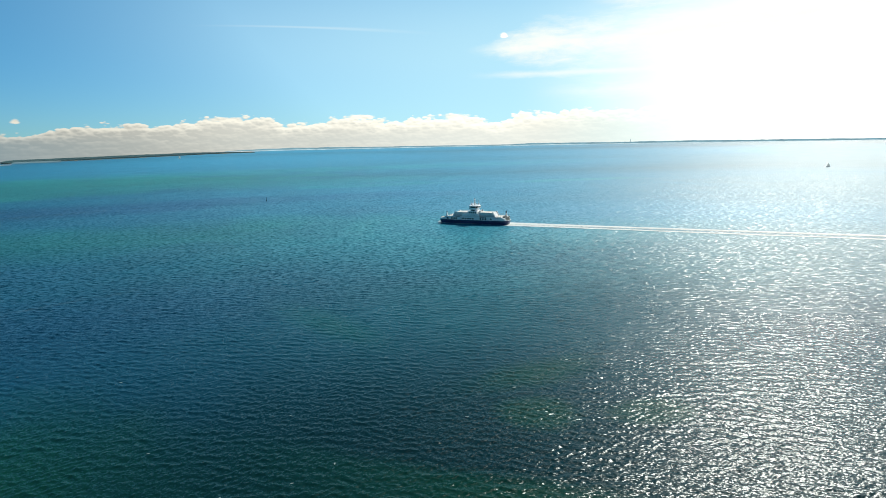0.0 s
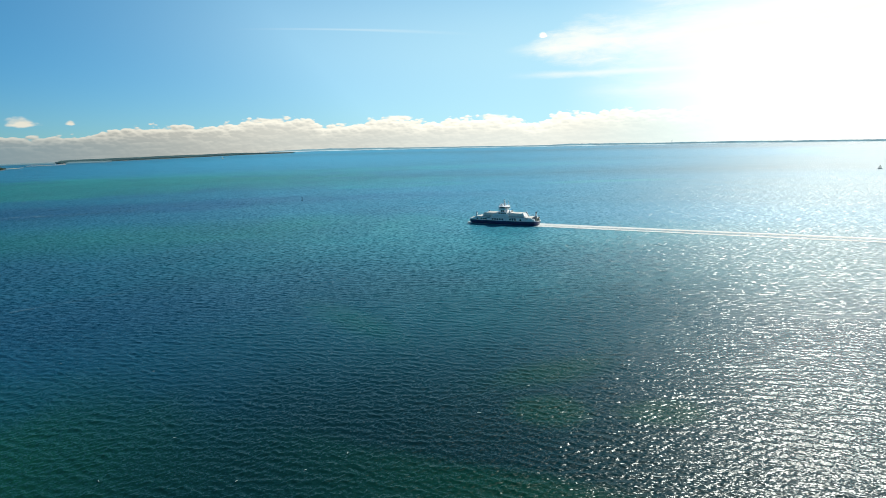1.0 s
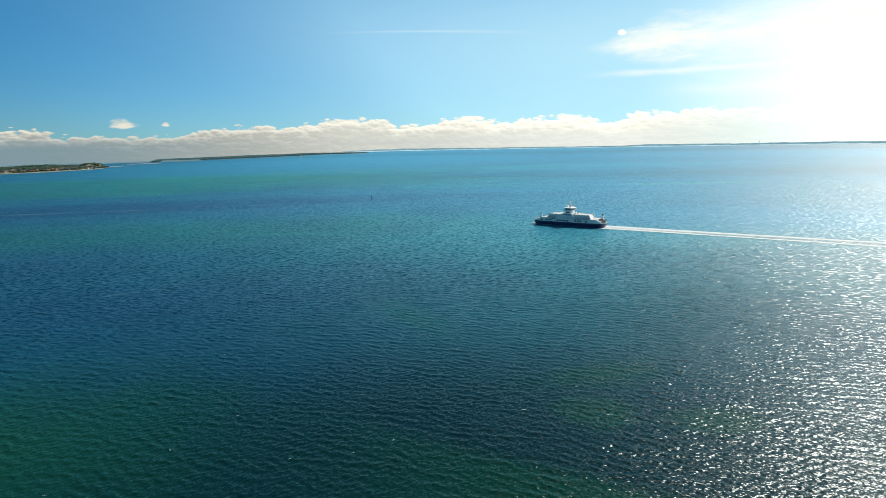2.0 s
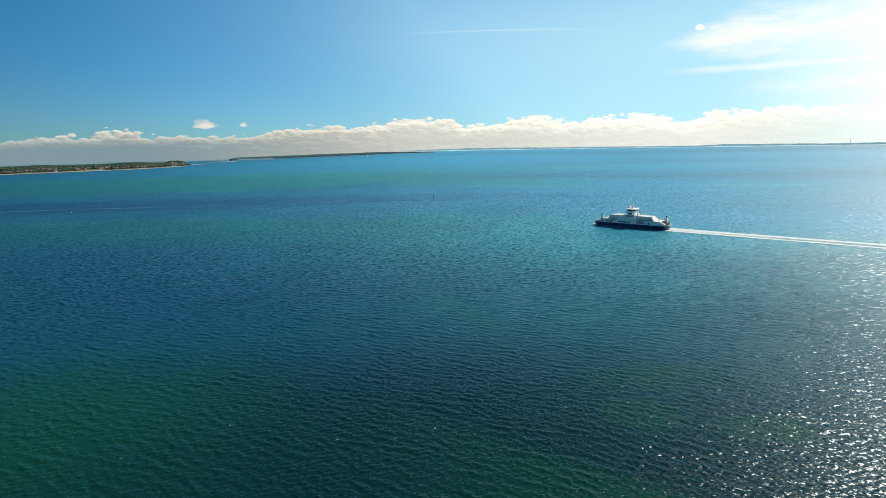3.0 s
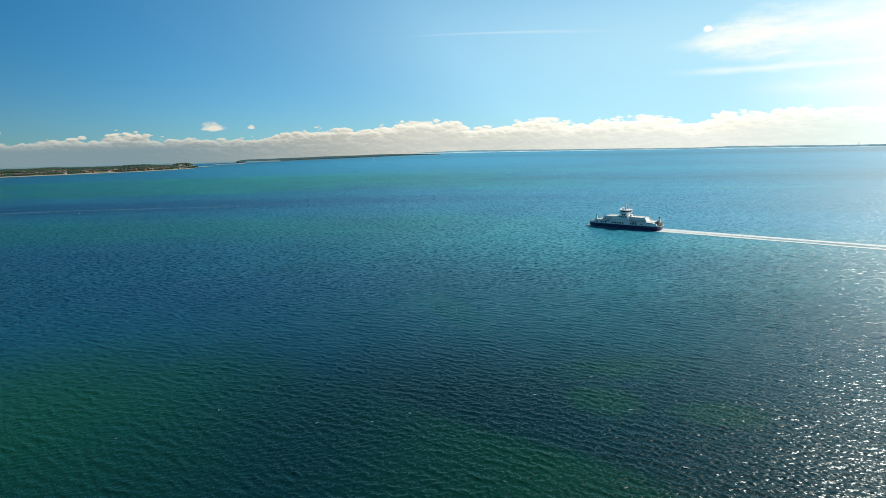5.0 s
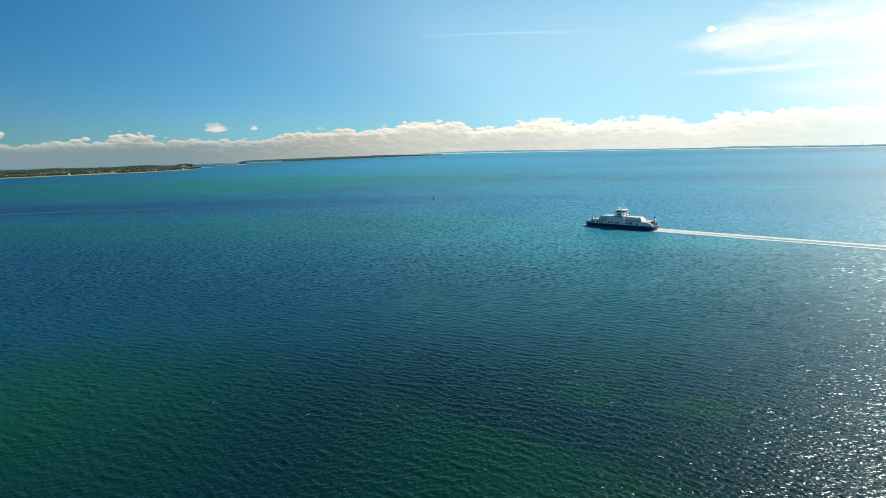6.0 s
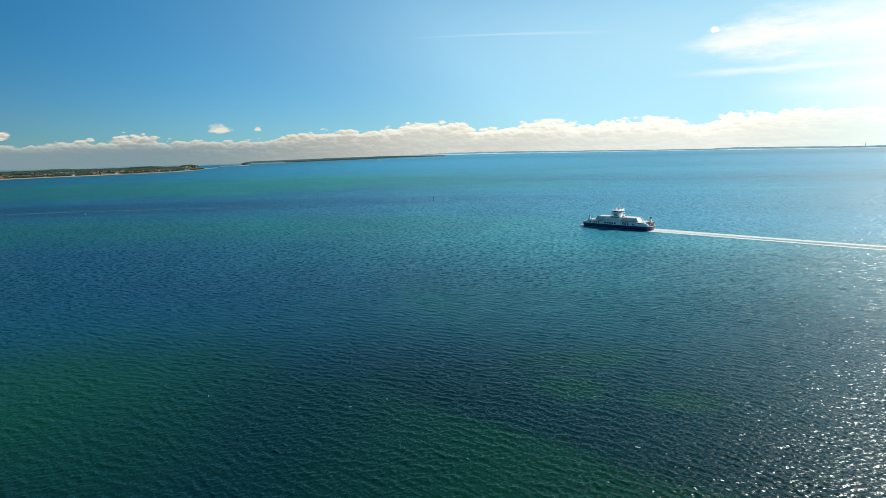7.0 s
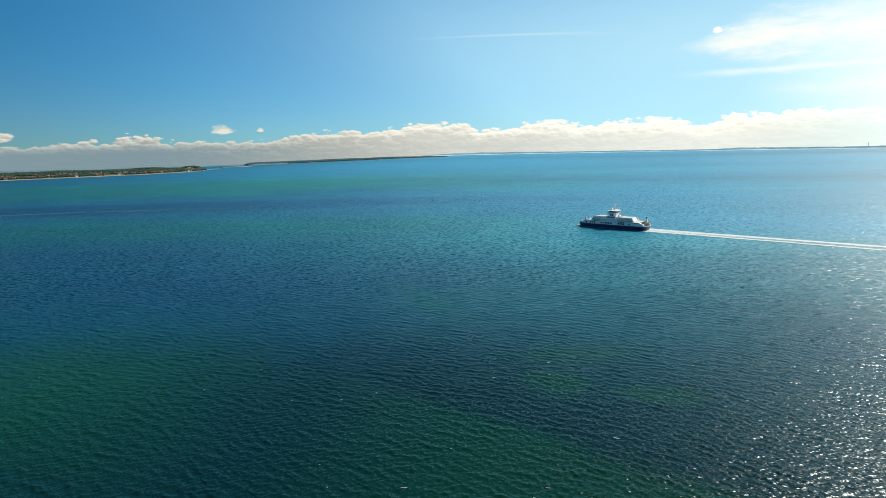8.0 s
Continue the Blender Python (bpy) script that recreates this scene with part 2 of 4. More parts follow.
def water_material():
    m = bpy.data.materials.new("sea_water")
    m.use_nodes = True
    n = Nodes(m.node_tree)
    place = n.add("ShaderNodeTexCoord").outputs["Object"]
    split = n.add("ShaderNodeSeparateXYZ")
    n.put(split.inputs[0], place)
    x, y, _ = split.outputs
    # sea bed showing through: weed, sand and deep water; sky glare is painted over it
    wander = n.noise(place, 0.012, 4.0, 0.6, 0.6)
    broad = n.noise(n.vector(n.math("MULTIPLY", x, 0.0022), n.math("MULTIPLY", y, 0.0055), 2.0), 1.0, 4.0, 0.55, 0.4)

    def bed(cx, cy, rx, ry, turn=0.0, wild=1.3, inner=0.0, outer=1.5):
        c, s = math.cos(radians(turn)), math.sin(radians(turn))
        dx, dy = n.math("SUBTRACT", x, cx), n.math("SUBTRACT", y, cy)
        u = n.math("DIVIDE", n.math("ADD", n.math("MULTIPLY", dx, c), n.math("MULTIPLY", dy, s)), rx)
        v = n.math("DIVIDE", n.math("SUBTRACT", n.math("MULTIPLY", dy, c), n.math("MULTIPLY", dx, s)), ry)
        r = n.math("SQRT", n.math("ADD", n.math("POWER", u, 2.0), n.math("POWER", v, 2.0)))
        return n.step(n.math("ADD", r, n.math("MULTIPLY", n.math("SUBTRACT", wander, 0.5), wild)), inner, outer, 1.0, 0.0)

    def any_of(*spots):
        total = None
        for spot in spots:
            b = bed(*spot)
            total = b if total is None else n.math("MAXIMUM", total, b)
        return total

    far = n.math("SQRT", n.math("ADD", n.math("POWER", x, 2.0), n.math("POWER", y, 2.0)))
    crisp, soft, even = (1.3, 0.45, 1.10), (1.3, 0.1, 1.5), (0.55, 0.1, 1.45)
    # weedy bed and steep-view darkness put into the near colour, deeper blue water beyond
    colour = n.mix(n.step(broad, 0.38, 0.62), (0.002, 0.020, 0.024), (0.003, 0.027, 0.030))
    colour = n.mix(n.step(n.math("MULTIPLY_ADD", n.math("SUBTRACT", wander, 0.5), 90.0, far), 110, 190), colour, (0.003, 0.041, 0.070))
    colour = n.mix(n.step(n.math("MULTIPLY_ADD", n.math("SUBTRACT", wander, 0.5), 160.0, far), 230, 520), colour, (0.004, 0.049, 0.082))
    for spots, strength, tone in (
        # teal shallows before the ferry
        (((110, 290, 190, 85, -14, *even), (160, 215, 120, 60, -10, *even), (0, 330, 170, 75, 0, *even)), 0.9, (0.004, 0.060, 0.078)),
        (((105, 135, 80, 62, 0, *soft),), 0.5, (0.004, 0.048, 0.062)),
        (((60, 195, 105, 52, -8, *even),), 0.7, (0.003, 0.060, 0.074)),
        (((2, 192, 8, 30, 26, *soft),), 0.5, (0.004, 0.066, 0.050)),
        # blue deeps
        (((-230, 290, 150, 60, 10, *soft), (-120, 215, 120, 40, 0, *soft)), 0.85, (0.003, 0.034, 0.068)),
        # green sand banks across the strait
        (((-220, 405, 300, 66, 2, *soft),), 0.95, (0.003, 0.056, 0.053)),
        (((-330, 1000, 480, 260, 4, *crisp), (-650, 980, 300, 160, 14, *crisp), (-430, 820, 420, 125, 8, *crisp)), 0.95, (0.004, 0.058, 0.047)),
        (((0, 880, 300, 130, 0, *crisp), (60, 1250, 600, 120, 0, *soft)), 0.6, (0.005, 0.066, 0.073)),
        (((126, 751, 130, 34, -4, *crisp), (398, 695, 120, 24, -6, *crisp)), 0.45, (0.005, 0.072, 0.078)),
        (((-330, 575, 440, 80, 6, *crisp),), 0.85, (0.002, 0.022, 0.052)),
        (((60, 610, 260, 45, -8, *crisp),), 0.4, (0.003, 0.030, 0.064)),
        # weed
        (((-92, 110, 50, 42, 0, *soft),), 0.9, (0.004, 0.044, 0.022)),
        (((37, 114, 10, 9, -20, *crisp), (60, 106, 11, 7, -10, *crisp), (46, 132, 16, 7, 10, *soft)), 0.75, (0.005, 0.046, 0.030)),
    ):
        colour = n.mix(n.math("MULTIPLY", any_of(*spots), strength), colour, tone)
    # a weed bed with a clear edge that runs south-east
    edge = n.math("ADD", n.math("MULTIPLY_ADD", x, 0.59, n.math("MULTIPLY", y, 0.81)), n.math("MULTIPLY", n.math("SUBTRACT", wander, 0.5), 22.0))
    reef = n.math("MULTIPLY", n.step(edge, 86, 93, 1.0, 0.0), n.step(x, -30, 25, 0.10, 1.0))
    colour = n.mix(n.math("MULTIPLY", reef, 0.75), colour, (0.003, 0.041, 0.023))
    # sky reflection on the sunward water, painted in as a far brighter body colour
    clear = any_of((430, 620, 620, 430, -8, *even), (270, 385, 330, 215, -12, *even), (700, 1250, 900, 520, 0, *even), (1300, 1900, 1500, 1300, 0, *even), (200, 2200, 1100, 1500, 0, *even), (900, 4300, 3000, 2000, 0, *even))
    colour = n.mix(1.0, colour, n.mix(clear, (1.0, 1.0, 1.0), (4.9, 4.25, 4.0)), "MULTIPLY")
    # grey veil of the sun glare to the south-east, mixed into the colour
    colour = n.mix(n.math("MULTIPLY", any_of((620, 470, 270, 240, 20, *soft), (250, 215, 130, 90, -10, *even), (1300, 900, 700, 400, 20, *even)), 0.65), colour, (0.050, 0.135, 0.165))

    # slopes of ripples finer than the waves of the mesh, long across the wind
    def slopes(scale, stretch, detail, roughness, east, north, seed):
        tex = n.add("ShaderNodeTexNoise")
        along = n.math("MULTIPLY_ADD", x, 0.985, n.math("MULTIPLY", y, -0.174))
        across = n.math("MULTIPLY_ADD", x, 0.174, n.math("MULTIPLY", y, 0.985))
        n.put(tex.inputs["Vector"], n.vector(n.math("MULTIPLY", along, stretch), across, seed))
        for key, value in (("Scale", scale), ("Detail", detail), ("Roughness", roughness), ("Distortion", 0.2)):
            tex.inputs[key].default_value = value
        parts = n.add("ShaderNodeSeparateXYZ")
        n.put(parts.inputs[0], tex.outputs[1])
        return n.vector(n.math("MULTIPLY", n.math("SUBTRACT", parts.outputs[0], 0.5), east), n.math("MULTIPLY", n.math("SUBTRACT", parts.outputs[1], 0.5), north), 0.0)

    def total(a, b):
        node = n.add("ShaderNodeVectorMath")
        node.operation = "ADD"
        n.put(node.inputs[0], a)
        n.put(node.inputs[1], b)
        return node.outputs[0]

    def scaled(vector, amount):
        node = n.add("ShaderNodeVectorMath")
        node.operation = "MULTIPLY"
        n.put(node.inputs[0], vector)
        n.put(node.inputs[1], amount)
        return node.outputs[0]

    def upright(vector):
        node = n.add("ShaderNodeVectorMath")
        node.operation = "NORMALIZE"
        n.put(node.inputs[0], vector)
        return node.outputs[0]

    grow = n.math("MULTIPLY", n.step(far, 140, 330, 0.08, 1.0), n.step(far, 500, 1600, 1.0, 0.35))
    fine = slopes(3.2, 0.60, 2.0, 0.6, 1.05, 1.05, 2.0)
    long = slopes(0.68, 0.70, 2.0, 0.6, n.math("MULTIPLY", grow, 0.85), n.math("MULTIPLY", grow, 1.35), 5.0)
    facet = total(n.add("ShaderNodeNewGeometry").outputs["Normal"], long)
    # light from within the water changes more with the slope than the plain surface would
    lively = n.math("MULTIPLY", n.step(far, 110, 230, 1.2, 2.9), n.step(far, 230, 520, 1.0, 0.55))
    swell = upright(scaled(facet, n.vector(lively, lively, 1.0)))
    facet = upright(total(facet, fine))
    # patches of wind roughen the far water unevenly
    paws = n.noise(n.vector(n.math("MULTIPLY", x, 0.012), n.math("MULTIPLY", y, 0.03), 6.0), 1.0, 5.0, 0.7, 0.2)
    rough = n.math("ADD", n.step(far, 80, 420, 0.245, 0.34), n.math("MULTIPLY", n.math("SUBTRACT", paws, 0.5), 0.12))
    body = n.add("ShaderNodeBsdfDiffuse")
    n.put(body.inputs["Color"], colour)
    n.put(body.inputs["Normal"], swell)
    shine = n.add("ShaderNodeBsdfPrincipled")
    shine.inputs["Base Color"].default_value = (0, 0, 0, 1)
    shine.inputs["IOR"].default_value = 1.333
    shine.inputs["Specular Tint"].default_value = (0.86, 0.97, 1.0, 1)
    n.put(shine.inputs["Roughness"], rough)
    n.put(shine.inputs["Normal"], facet)
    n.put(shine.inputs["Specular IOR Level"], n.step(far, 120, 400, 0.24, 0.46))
    shader = n.add("ShaderNodeAddShader")
    n.put(shader.inputs[0], body.outputs[0])
    n.put(shader.inputs[1], shine.outputs[0])
    out = n.add("ShaderNodeOutputMaterial")
    n.put(out.inputs[0], shader.outputs[0])
    return m


def foam_material(name, cover, scale, edges, strength=1.0, tone=(0.82, 0.83, 0.80, 1)):
    """Broken foam over water; cover is its share, edges draws it to both rims of the strip."""
    m = bpy.data.materials.new(name)
    m.use_nodes = True
    n = Nodes(m.node_tree)
    run = n.add("ShaderNodeUVMap")
    run.uv_map = "run"
    uv = run.outputs[0]
    split = n.add("ShaderNodeSeparateXYZ")
    n.put(split.inputs[0], uv)
    u, v, _ = split.outputs
    place = n.add("ShaderNodeTexCoord").outputs["Object"]
    froth = n.noise(place, scale, 7.0, 0.68, 0.4)
    across = n.math("ABSOLUTE", n.math("MULTIPLY_ADD", v, 2.0, -1.0))
    # the far rim is a broad band, the near one a thin line; both come and go
    patchy = n.noise(place, scale * 0.08, 3.0, 0.6, 0.3)
    rim = n.math("SUBTRACT", 1.0, n.math("MULTIPLY", n.math("ABSOLUTE", n.math("SUBTRACT", across, 0.66)), n.step(v, 0.4, 0.6, 1.7, 3.6)), clamp=True)
    rim = n.math("MULTIPLY", rim, n.step(patchy, 0.3, 0.6, 0.75, 1.15))
    fresh = n.step(u, 0.0, 0.22, 1.0, 0.0)
    body = n.math("ADD", n.math("MULTIPLY", rim, edges), n.math("MULTIPLY", fresh, 0.42 * edges))
    soft = n.step(across, 0.8, 1.0, 0.0, 0.8)
    fade = n.math("MULTIPLY", u, 0.17)
    level = n.math("SUBTRACT", n.math("ADD", n.math("ADD", froth, body), cover - 0.5), n.math("ADD", soft, fade))
    alpha = n.step(level, 0.40, 0.95, 0.0, strength)
    shader = n.add("ShaderNodeBsdfPrincipled")
    shader.inputs["Base Color"].default_value = tone
    shader.inputs["Roughness"].default_value = 0.7
    n.put(shader.inputs["Alpha"], alpha)
    out = n.add("ShaderNodeOutputMaterial")
    n.put(out.inputs[0], shader.outputs[0])
    return m


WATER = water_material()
WAKE_FOAM = foam_material("wake_foam", 0.60, 0.55, 0.60, 0.84)
BOW_FOAM = foam_material("bow_foam", 0.75, 0.8, 0.5, 0.95)
STREAK_FOAM = foam_material("thin_foam", 0.60, 0.07, 0.0, 0.42, (0.36, 0.62, 0.74, 1))
HULL_NAVY = material("navy_hull_paint", (0.028, 0.046, 0.130), 0.35, scale=0.6, vary=0.25)
WHITE_PAINT = material("white_ship_paint", (0.94, 0.945, 0.95), 0.4, scale=0.8, vary=0.05)
BEIGE_PAINT = material("beige_grey_deckhouse_paint", (0.86, 0.85, 0.83), 0.55, scale=0.8, vary=0.08)
RAMP_PAINT = material("weathered_ramp_paint", (0.42, 0.36, 0.27), 0.65, scale=1.5, vary=0.3)
DECK_PAINT = material("buff_deck_paint", (0.66, 0.63, 0.57), 0.7, scale=1.2, vary=0.2)
CAR_DECK = material("grey_green_car_deck", (0.12, 0.14, 0.13), 0.75, scale=1.0, vary=0.25)
GLASS = material("dark_window_glass", (0.012, 0.016, 0.022), 0.08, scale=2, vary=0.1)
BLACK_PAINT = material("black_paint", (0.02, 0.02, 0.022), 0.5, scale=2, vary=0.2)
BOOT_RED = material("red_boot_topping", (0.12, 0.035, 0.035), 0.5, scale=1, vary=0.2)
STEEL = material("galvanised_steel", (0.55, 0.56, 0.57), 0.4, 0.6, scale=2, vary=0.1)
SAND = material("beach_sand", (0.36, 0.30, 0.21), 0.9, scale=0.05, vary=0.25)
GRASS = material("dry_coast_grass", (0.10, 0.12, 0.045), 0.9, scale=0.02, vary=0.35)
LEAVES = material("coast_woods_leaves", (0.082, 0.145, 0.098), 0.8, scale=0.05, vary=0.2, random_tint=0.08, through_light=0.5)
# air haze is painted into the next two leaf colours as extra pale blue
HAZED_LEAVES = material("distant_woods_leaves_hazed", (0.120, 0.250, 0.280), 0.85, scale=0.01, vary=0.2, random_tint=0.08, through_light=0.5)
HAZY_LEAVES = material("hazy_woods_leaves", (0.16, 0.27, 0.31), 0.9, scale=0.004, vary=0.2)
TILE_RED = material("red_roof_tiles", (0.26, 0.125, 0.09), 0.75, scale=0.5, vary=0.25)
TILE_DARK = material("dark_roof_tiles", (0.09, 0.085, 0.08), 0.75, scale=0.5, vary=0.25)
WALL_WHITE = material("white_rendered_wall", (0.58, 0.56, 0.51), 0.8, scale=0.5, vary=0.1)
WALL_BRICK = material("red_brick_wall", (0.36, 0.17, 0.10), 0.85, scale=0.5, vary=0.2)
FOAM_SCRAPS = material("thin_foam_scraps", (0.34, 0.42, 0.41), 0.8, scale=8, vary=0.3)
SAIL_CLOTH = material("white_sail_cloth", (0.88, 0.88, 0.85), 0.7, scale=1, vary=0.05, through_light=0.6)
STONE = material("grey_breakwater_stone", (0.28, 0.27, 0.25), 0.85, scale=0.4, vary=0.3)


def glow_material(name, colour):
    """Land so far off that only the light of the air before it is seen, drawn as a glow."""
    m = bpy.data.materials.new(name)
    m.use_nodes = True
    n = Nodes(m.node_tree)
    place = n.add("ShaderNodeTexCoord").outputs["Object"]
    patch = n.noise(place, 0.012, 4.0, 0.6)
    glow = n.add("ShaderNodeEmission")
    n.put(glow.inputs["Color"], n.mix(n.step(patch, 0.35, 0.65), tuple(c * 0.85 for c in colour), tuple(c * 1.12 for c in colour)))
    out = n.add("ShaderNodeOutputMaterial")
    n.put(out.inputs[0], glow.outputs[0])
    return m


# air haze over the far land, put in as emission of its colour
DISTANCE_GLOW = glow_material("distant_land_haze_glow", (0.21, 0.38, 0.49))
# sky reflected in far smooth water, painted as a glowing strip
FAR_WATER_SHEEN = glow_material("far_water_sheen", (0.62, 0.78, 0.86))

# ---- sea ----


def wave_parts():
    """Wind waves: length, direction, height and phase of each sine."""
    rng = np.random.default_rng(5)
    parts, count = [], 120
    shares = []
    for i in range(count):
        length = 0.40 * 12 ** ((i + rng.random()) / count)
        spread = float(np.interp(length, (0.5, 1.0, 1.8, 4.0), (1.1, 0.75, 0.50, 0.32)))
        bearing = radians(18) + rng.normal() * spread
        shares.append(math.exp(-0.5 * (math.log(length / 1.25) / 0.72) ** 2))
        parts.append([2 * math.pi / length, math.sin(bearing), math.cos(bearing), shares[-1], rng.random() * 2 * math.pi])
    # the slopes add up to those of a fresh breeze
    scale = math.sqrt(2 * 0.022 / sum(q * q for q in shares))
    for p in parts:
        p[3] *= scale / p[0]
    return parts


WAVES = wave_parts()


def wave_height(x, y, spacing=0.3, drift=None):
    """Height of the sea at x, y; waves shorter than a few spacings of the grid are left to the material.
    drift takes the sideways sway that narrows the crests."""
    x, y = np.asarray(x, dtype=np.float32), np.asarray(y, dtype=np.float32)
    total = np.zeros(np.broadcast(x, y).shape, dtype=np.float32)
    gusts = 1.0 + 0.10 * (np.sin(0.21 * x + 0.9 * np.sin(0.11 * y)) + np.sin(0.33 * y - 0.12 * x + 1.3 * np.sin(0.17 * x)))
    for k, east, north, height, phase in WAVES:
        height = height * gusts
        keep = np.clip((2 * math.pi / k) / (np.asarray(spacing) * 2.0) - 0.6, 0, 1)
        if np.max(keep) > 0:
            angle = k * (east * x + north * y) + phase
            total += (height * keep * np.sin(angle)).astype(np.float32)
            if drift is not None:
                sway = (height * keep * np.cos(angle)).astype(np.float32)
                drift[0] += east * sway
                drift[1] += north * sway
    return total


def sheet(name, verts, faces, mat, smooth=True):
    """A mesh object from arrays of points and quads or triangles."""
    mesh = bpy.data.meshes.new(name)
    faces = np.asarray(faces, dtype=np.int32)
    verts = np.asarray(verts, dtype=np.float32)
    size = faces.shape[1]
    mesh.vertices.add(len(verts))
    mesh.vertices.foreach_set("co", verts.ravel())
    mesh.loops.add(faces.size)
    mesh.loops.foreach_set("vertex_index", faces.ravel())
    mesh.polygons.add(len(faces))
    mesh.polygons.foreach_set("loop_start", np.arange(0, faces.size, size, dtype=np.int32))
    mesh.polygons.foreach_set("use_smooth", np.full(len(faces), smooth))
    mesh.update(calc_edges=True)
    mesh.materials.append(mat)
    return new(name, mesh)


def grid_faces(rows, columns, closed=False):
    r, c = np.meshgrid(np.arange(rows - 1), np.arange(columns if closed else columns - 1), indexing="ij")
    a, b = (r * columns + c).ravel(), (r * columns + (c + 1) % columns).ravel()
    return np.stack([a, b, b + columns, a + columns], axis=1)


def build_sea():
    # rings round the middle of the flight, fine where the camera looks down on the water
    rings = [0.02, 4.0]
    while rings[-1] < 4950:
        r = rings[-1]
        rings.append(r + (6.0 if r < 40 else max(0.165, 0.0021 * r) if r < 320 else 0.0036 * r if r < 520 else 0.008 * r if r < 700 else 0.03 * r))
    rings = np.array(rings[:-1] + [4950.0])
    fine = np.radians(np.linspace(-46, 62, 851))
    coarse = np.radians(np.linspace(62, 314, 100))[1:-1]
    turn = np.concatenate([fine, coarse])
    step = np.concatenate([np.full(len(fine), 0.00222), np.full(len(coarse), 0.045)])
    r, a = np.meshgrid(rings, turn, indexing="ij")
    # the sheet ends behind the land that bounds it
    rim = np.interp(np.degrees(a), (-46, -30, -22, -18, -10, -4, 3, 250, 314), (2780, 2780, 2870, 3170, 3720, 4350, 4950, 4950, 2780))
    r = np.where(r > 1500, 1500 + (r - 1500) * (rim - 1500) / 3450, r)
    gap = np.maximum(r * step[None, :], np.gradient(rings)[:, None])
    x, y = r * np.sin(a), r * np.cos(a)
    drift = [np.zeros(x.shape, dtype=np.float32), np.zeros(x.shape, dtype=np.float32)]
    z = wave_height(x, y, gap, drift)
    verts = np.stack([x + drift[0], y + drift[1], z], axis=-1).reshape(-1, 3)
    faces = grid_faces(len(rings), len(turn), closed=True)
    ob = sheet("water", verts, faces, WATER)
    return tagged(ob, "blue-green rippled sea glittering towards the sun", "sea", kind="structure")


build_sea()

# the sea bed far below closes the place from underneath

def seabed():
    turn = np.linspace(0, 2 * math.pi, 73)[:-1]
    r = np.array([0.02, 2700.0])
    rr, aa = np.meshgrid(r, turn, indexing="ij")
    verts = np.stack([rr * np.sin(aa), rr * np.cos(aa), np.full_like(rr, -12.0)], axis=-1).reshape(-1, 3)
    ob = sheet("ground", verts, grid_faces(2, 72, closed=True), SAND)
    return tagged(ob, "pale sandy sea bed under the water", "sea bed", kind="structure")


seabed()


def strip(name, way, width, mat, label, step=1.0, lift=0.12):
    """A band of foam that lies on the waves along a way of points; widths at start and end."""
    pts = [Vector((*p, 0)) for p in way]
    rows, run = [], 0.0
    total = sum((b - a).length for a, b in zip(pts, pts[1:]))
    for a, b in zip(pts, pts[1:]):
        count = max(2, int((b - a).length / step))
        for i in range(count):
            rows.append((a.lerp(b, i / count), run + (b - a).length * i / count))
        run += (b - a).length
    rows.append((pts[-1], run))
    across = 13
    verts, runs = [], []
    for i, (p, u) in enumerate(rows):
        q0, q1 = rows[max(0, i - 12)][0], rows[min(len(rows) - 1, i + 12)][0]
        side = (q1 - q0).normalized().cross(Vector((0, 0, 1)))
        w = width[0] + (width[1] - width[0]) * min(1.0, u / total)
        w *= 1 + 0.10 * noise.noise((u * 0.03, 1.7, 0))
        for j in range(across):
            v = j / (across - 1)
            q = p + side * ((v - 0.5) * w)
            verts.append((q.x, q.y))
            runs.append((u / total, v))
    xy = np.array(verts)
    gap = np.maximum(0.17, 0.0038 * np.hypot(xy[:, 0], xy[:, 1]))
    gap = np.where(np.hypot(xy[:, 0], xy[:, 1]) > 480, 20.0, gap)
    z = wave_height(xy[:, 0], xy[:, 1], gap) + lift
    ob = sheet(name, np.column_stack([xy, z]), grid_faces(len(rows), across), mat)
    layer = ob.data.uv_layers.new(name="run")
    index = np.empty(len(ob.data.loops), dtype=np.int32)
    ob.data.loops.foreach_get("vertex_index", index)
    layer.data.foreach_set("uv", np.array(runs, dtype=np.float32)[index].ravel())
    return tagged(ob, label, "foam", kind="stuff")


FERRY_AT = Vector((124.2, 373.7, 0))
FERRY_HEADING = 140.0
AHEAD = Vector((math.cos(radians(FERRY_HEADING)), math.sin(radians(FERRY_HEADING)), 0))


def wake():
    start = FERRY_AT - AHEAD * 22
    way = []
    for i in range(30):
        d = i * 15.0
        bend = 0.00006 * d * d
        p = start - AHEAD * d + AHEAD.cross(Vector((0, 0, 1))) * bend
        way.append((p.x, p.y))
    strip("wake", way, (16.0, 25.0), WAKE_FOAM, "white foaming wake trailing behind the ferry", 0.8)


wake()
strip("foam_streak", ((-460, 525), (-368, 550), (-270, 558), (-193, 563), (-111, 600), (-36, 580), (38, 563), (144, 538), (260, 520)), (9.0, 9.0), STREAK_FOAM,
      "thin pale foam line drifting on the water", 2.0, 0.1)
strip("foam_streak", ((-112, 234), (-82, 250), (-55, 262), (-26, 263), (2, 257)), (1.2, 1.2), STREAK_FOAM, "faint pale line of scum on the water", 1.0, 0.1)

# ---- land ----


def icosphere():
    bm = bmesh.new()
    bmesh.ops.create_icosphere(bm, subdivisions=1, radius=1.0)
    v = np.array([q.co[:] for q in bm.verts])
    f = np.array([[q.index for q in face.verts] for face in bm.faces])
    bm.free()
    return v, f


BLOB_V, BLOB_F = icosphere()


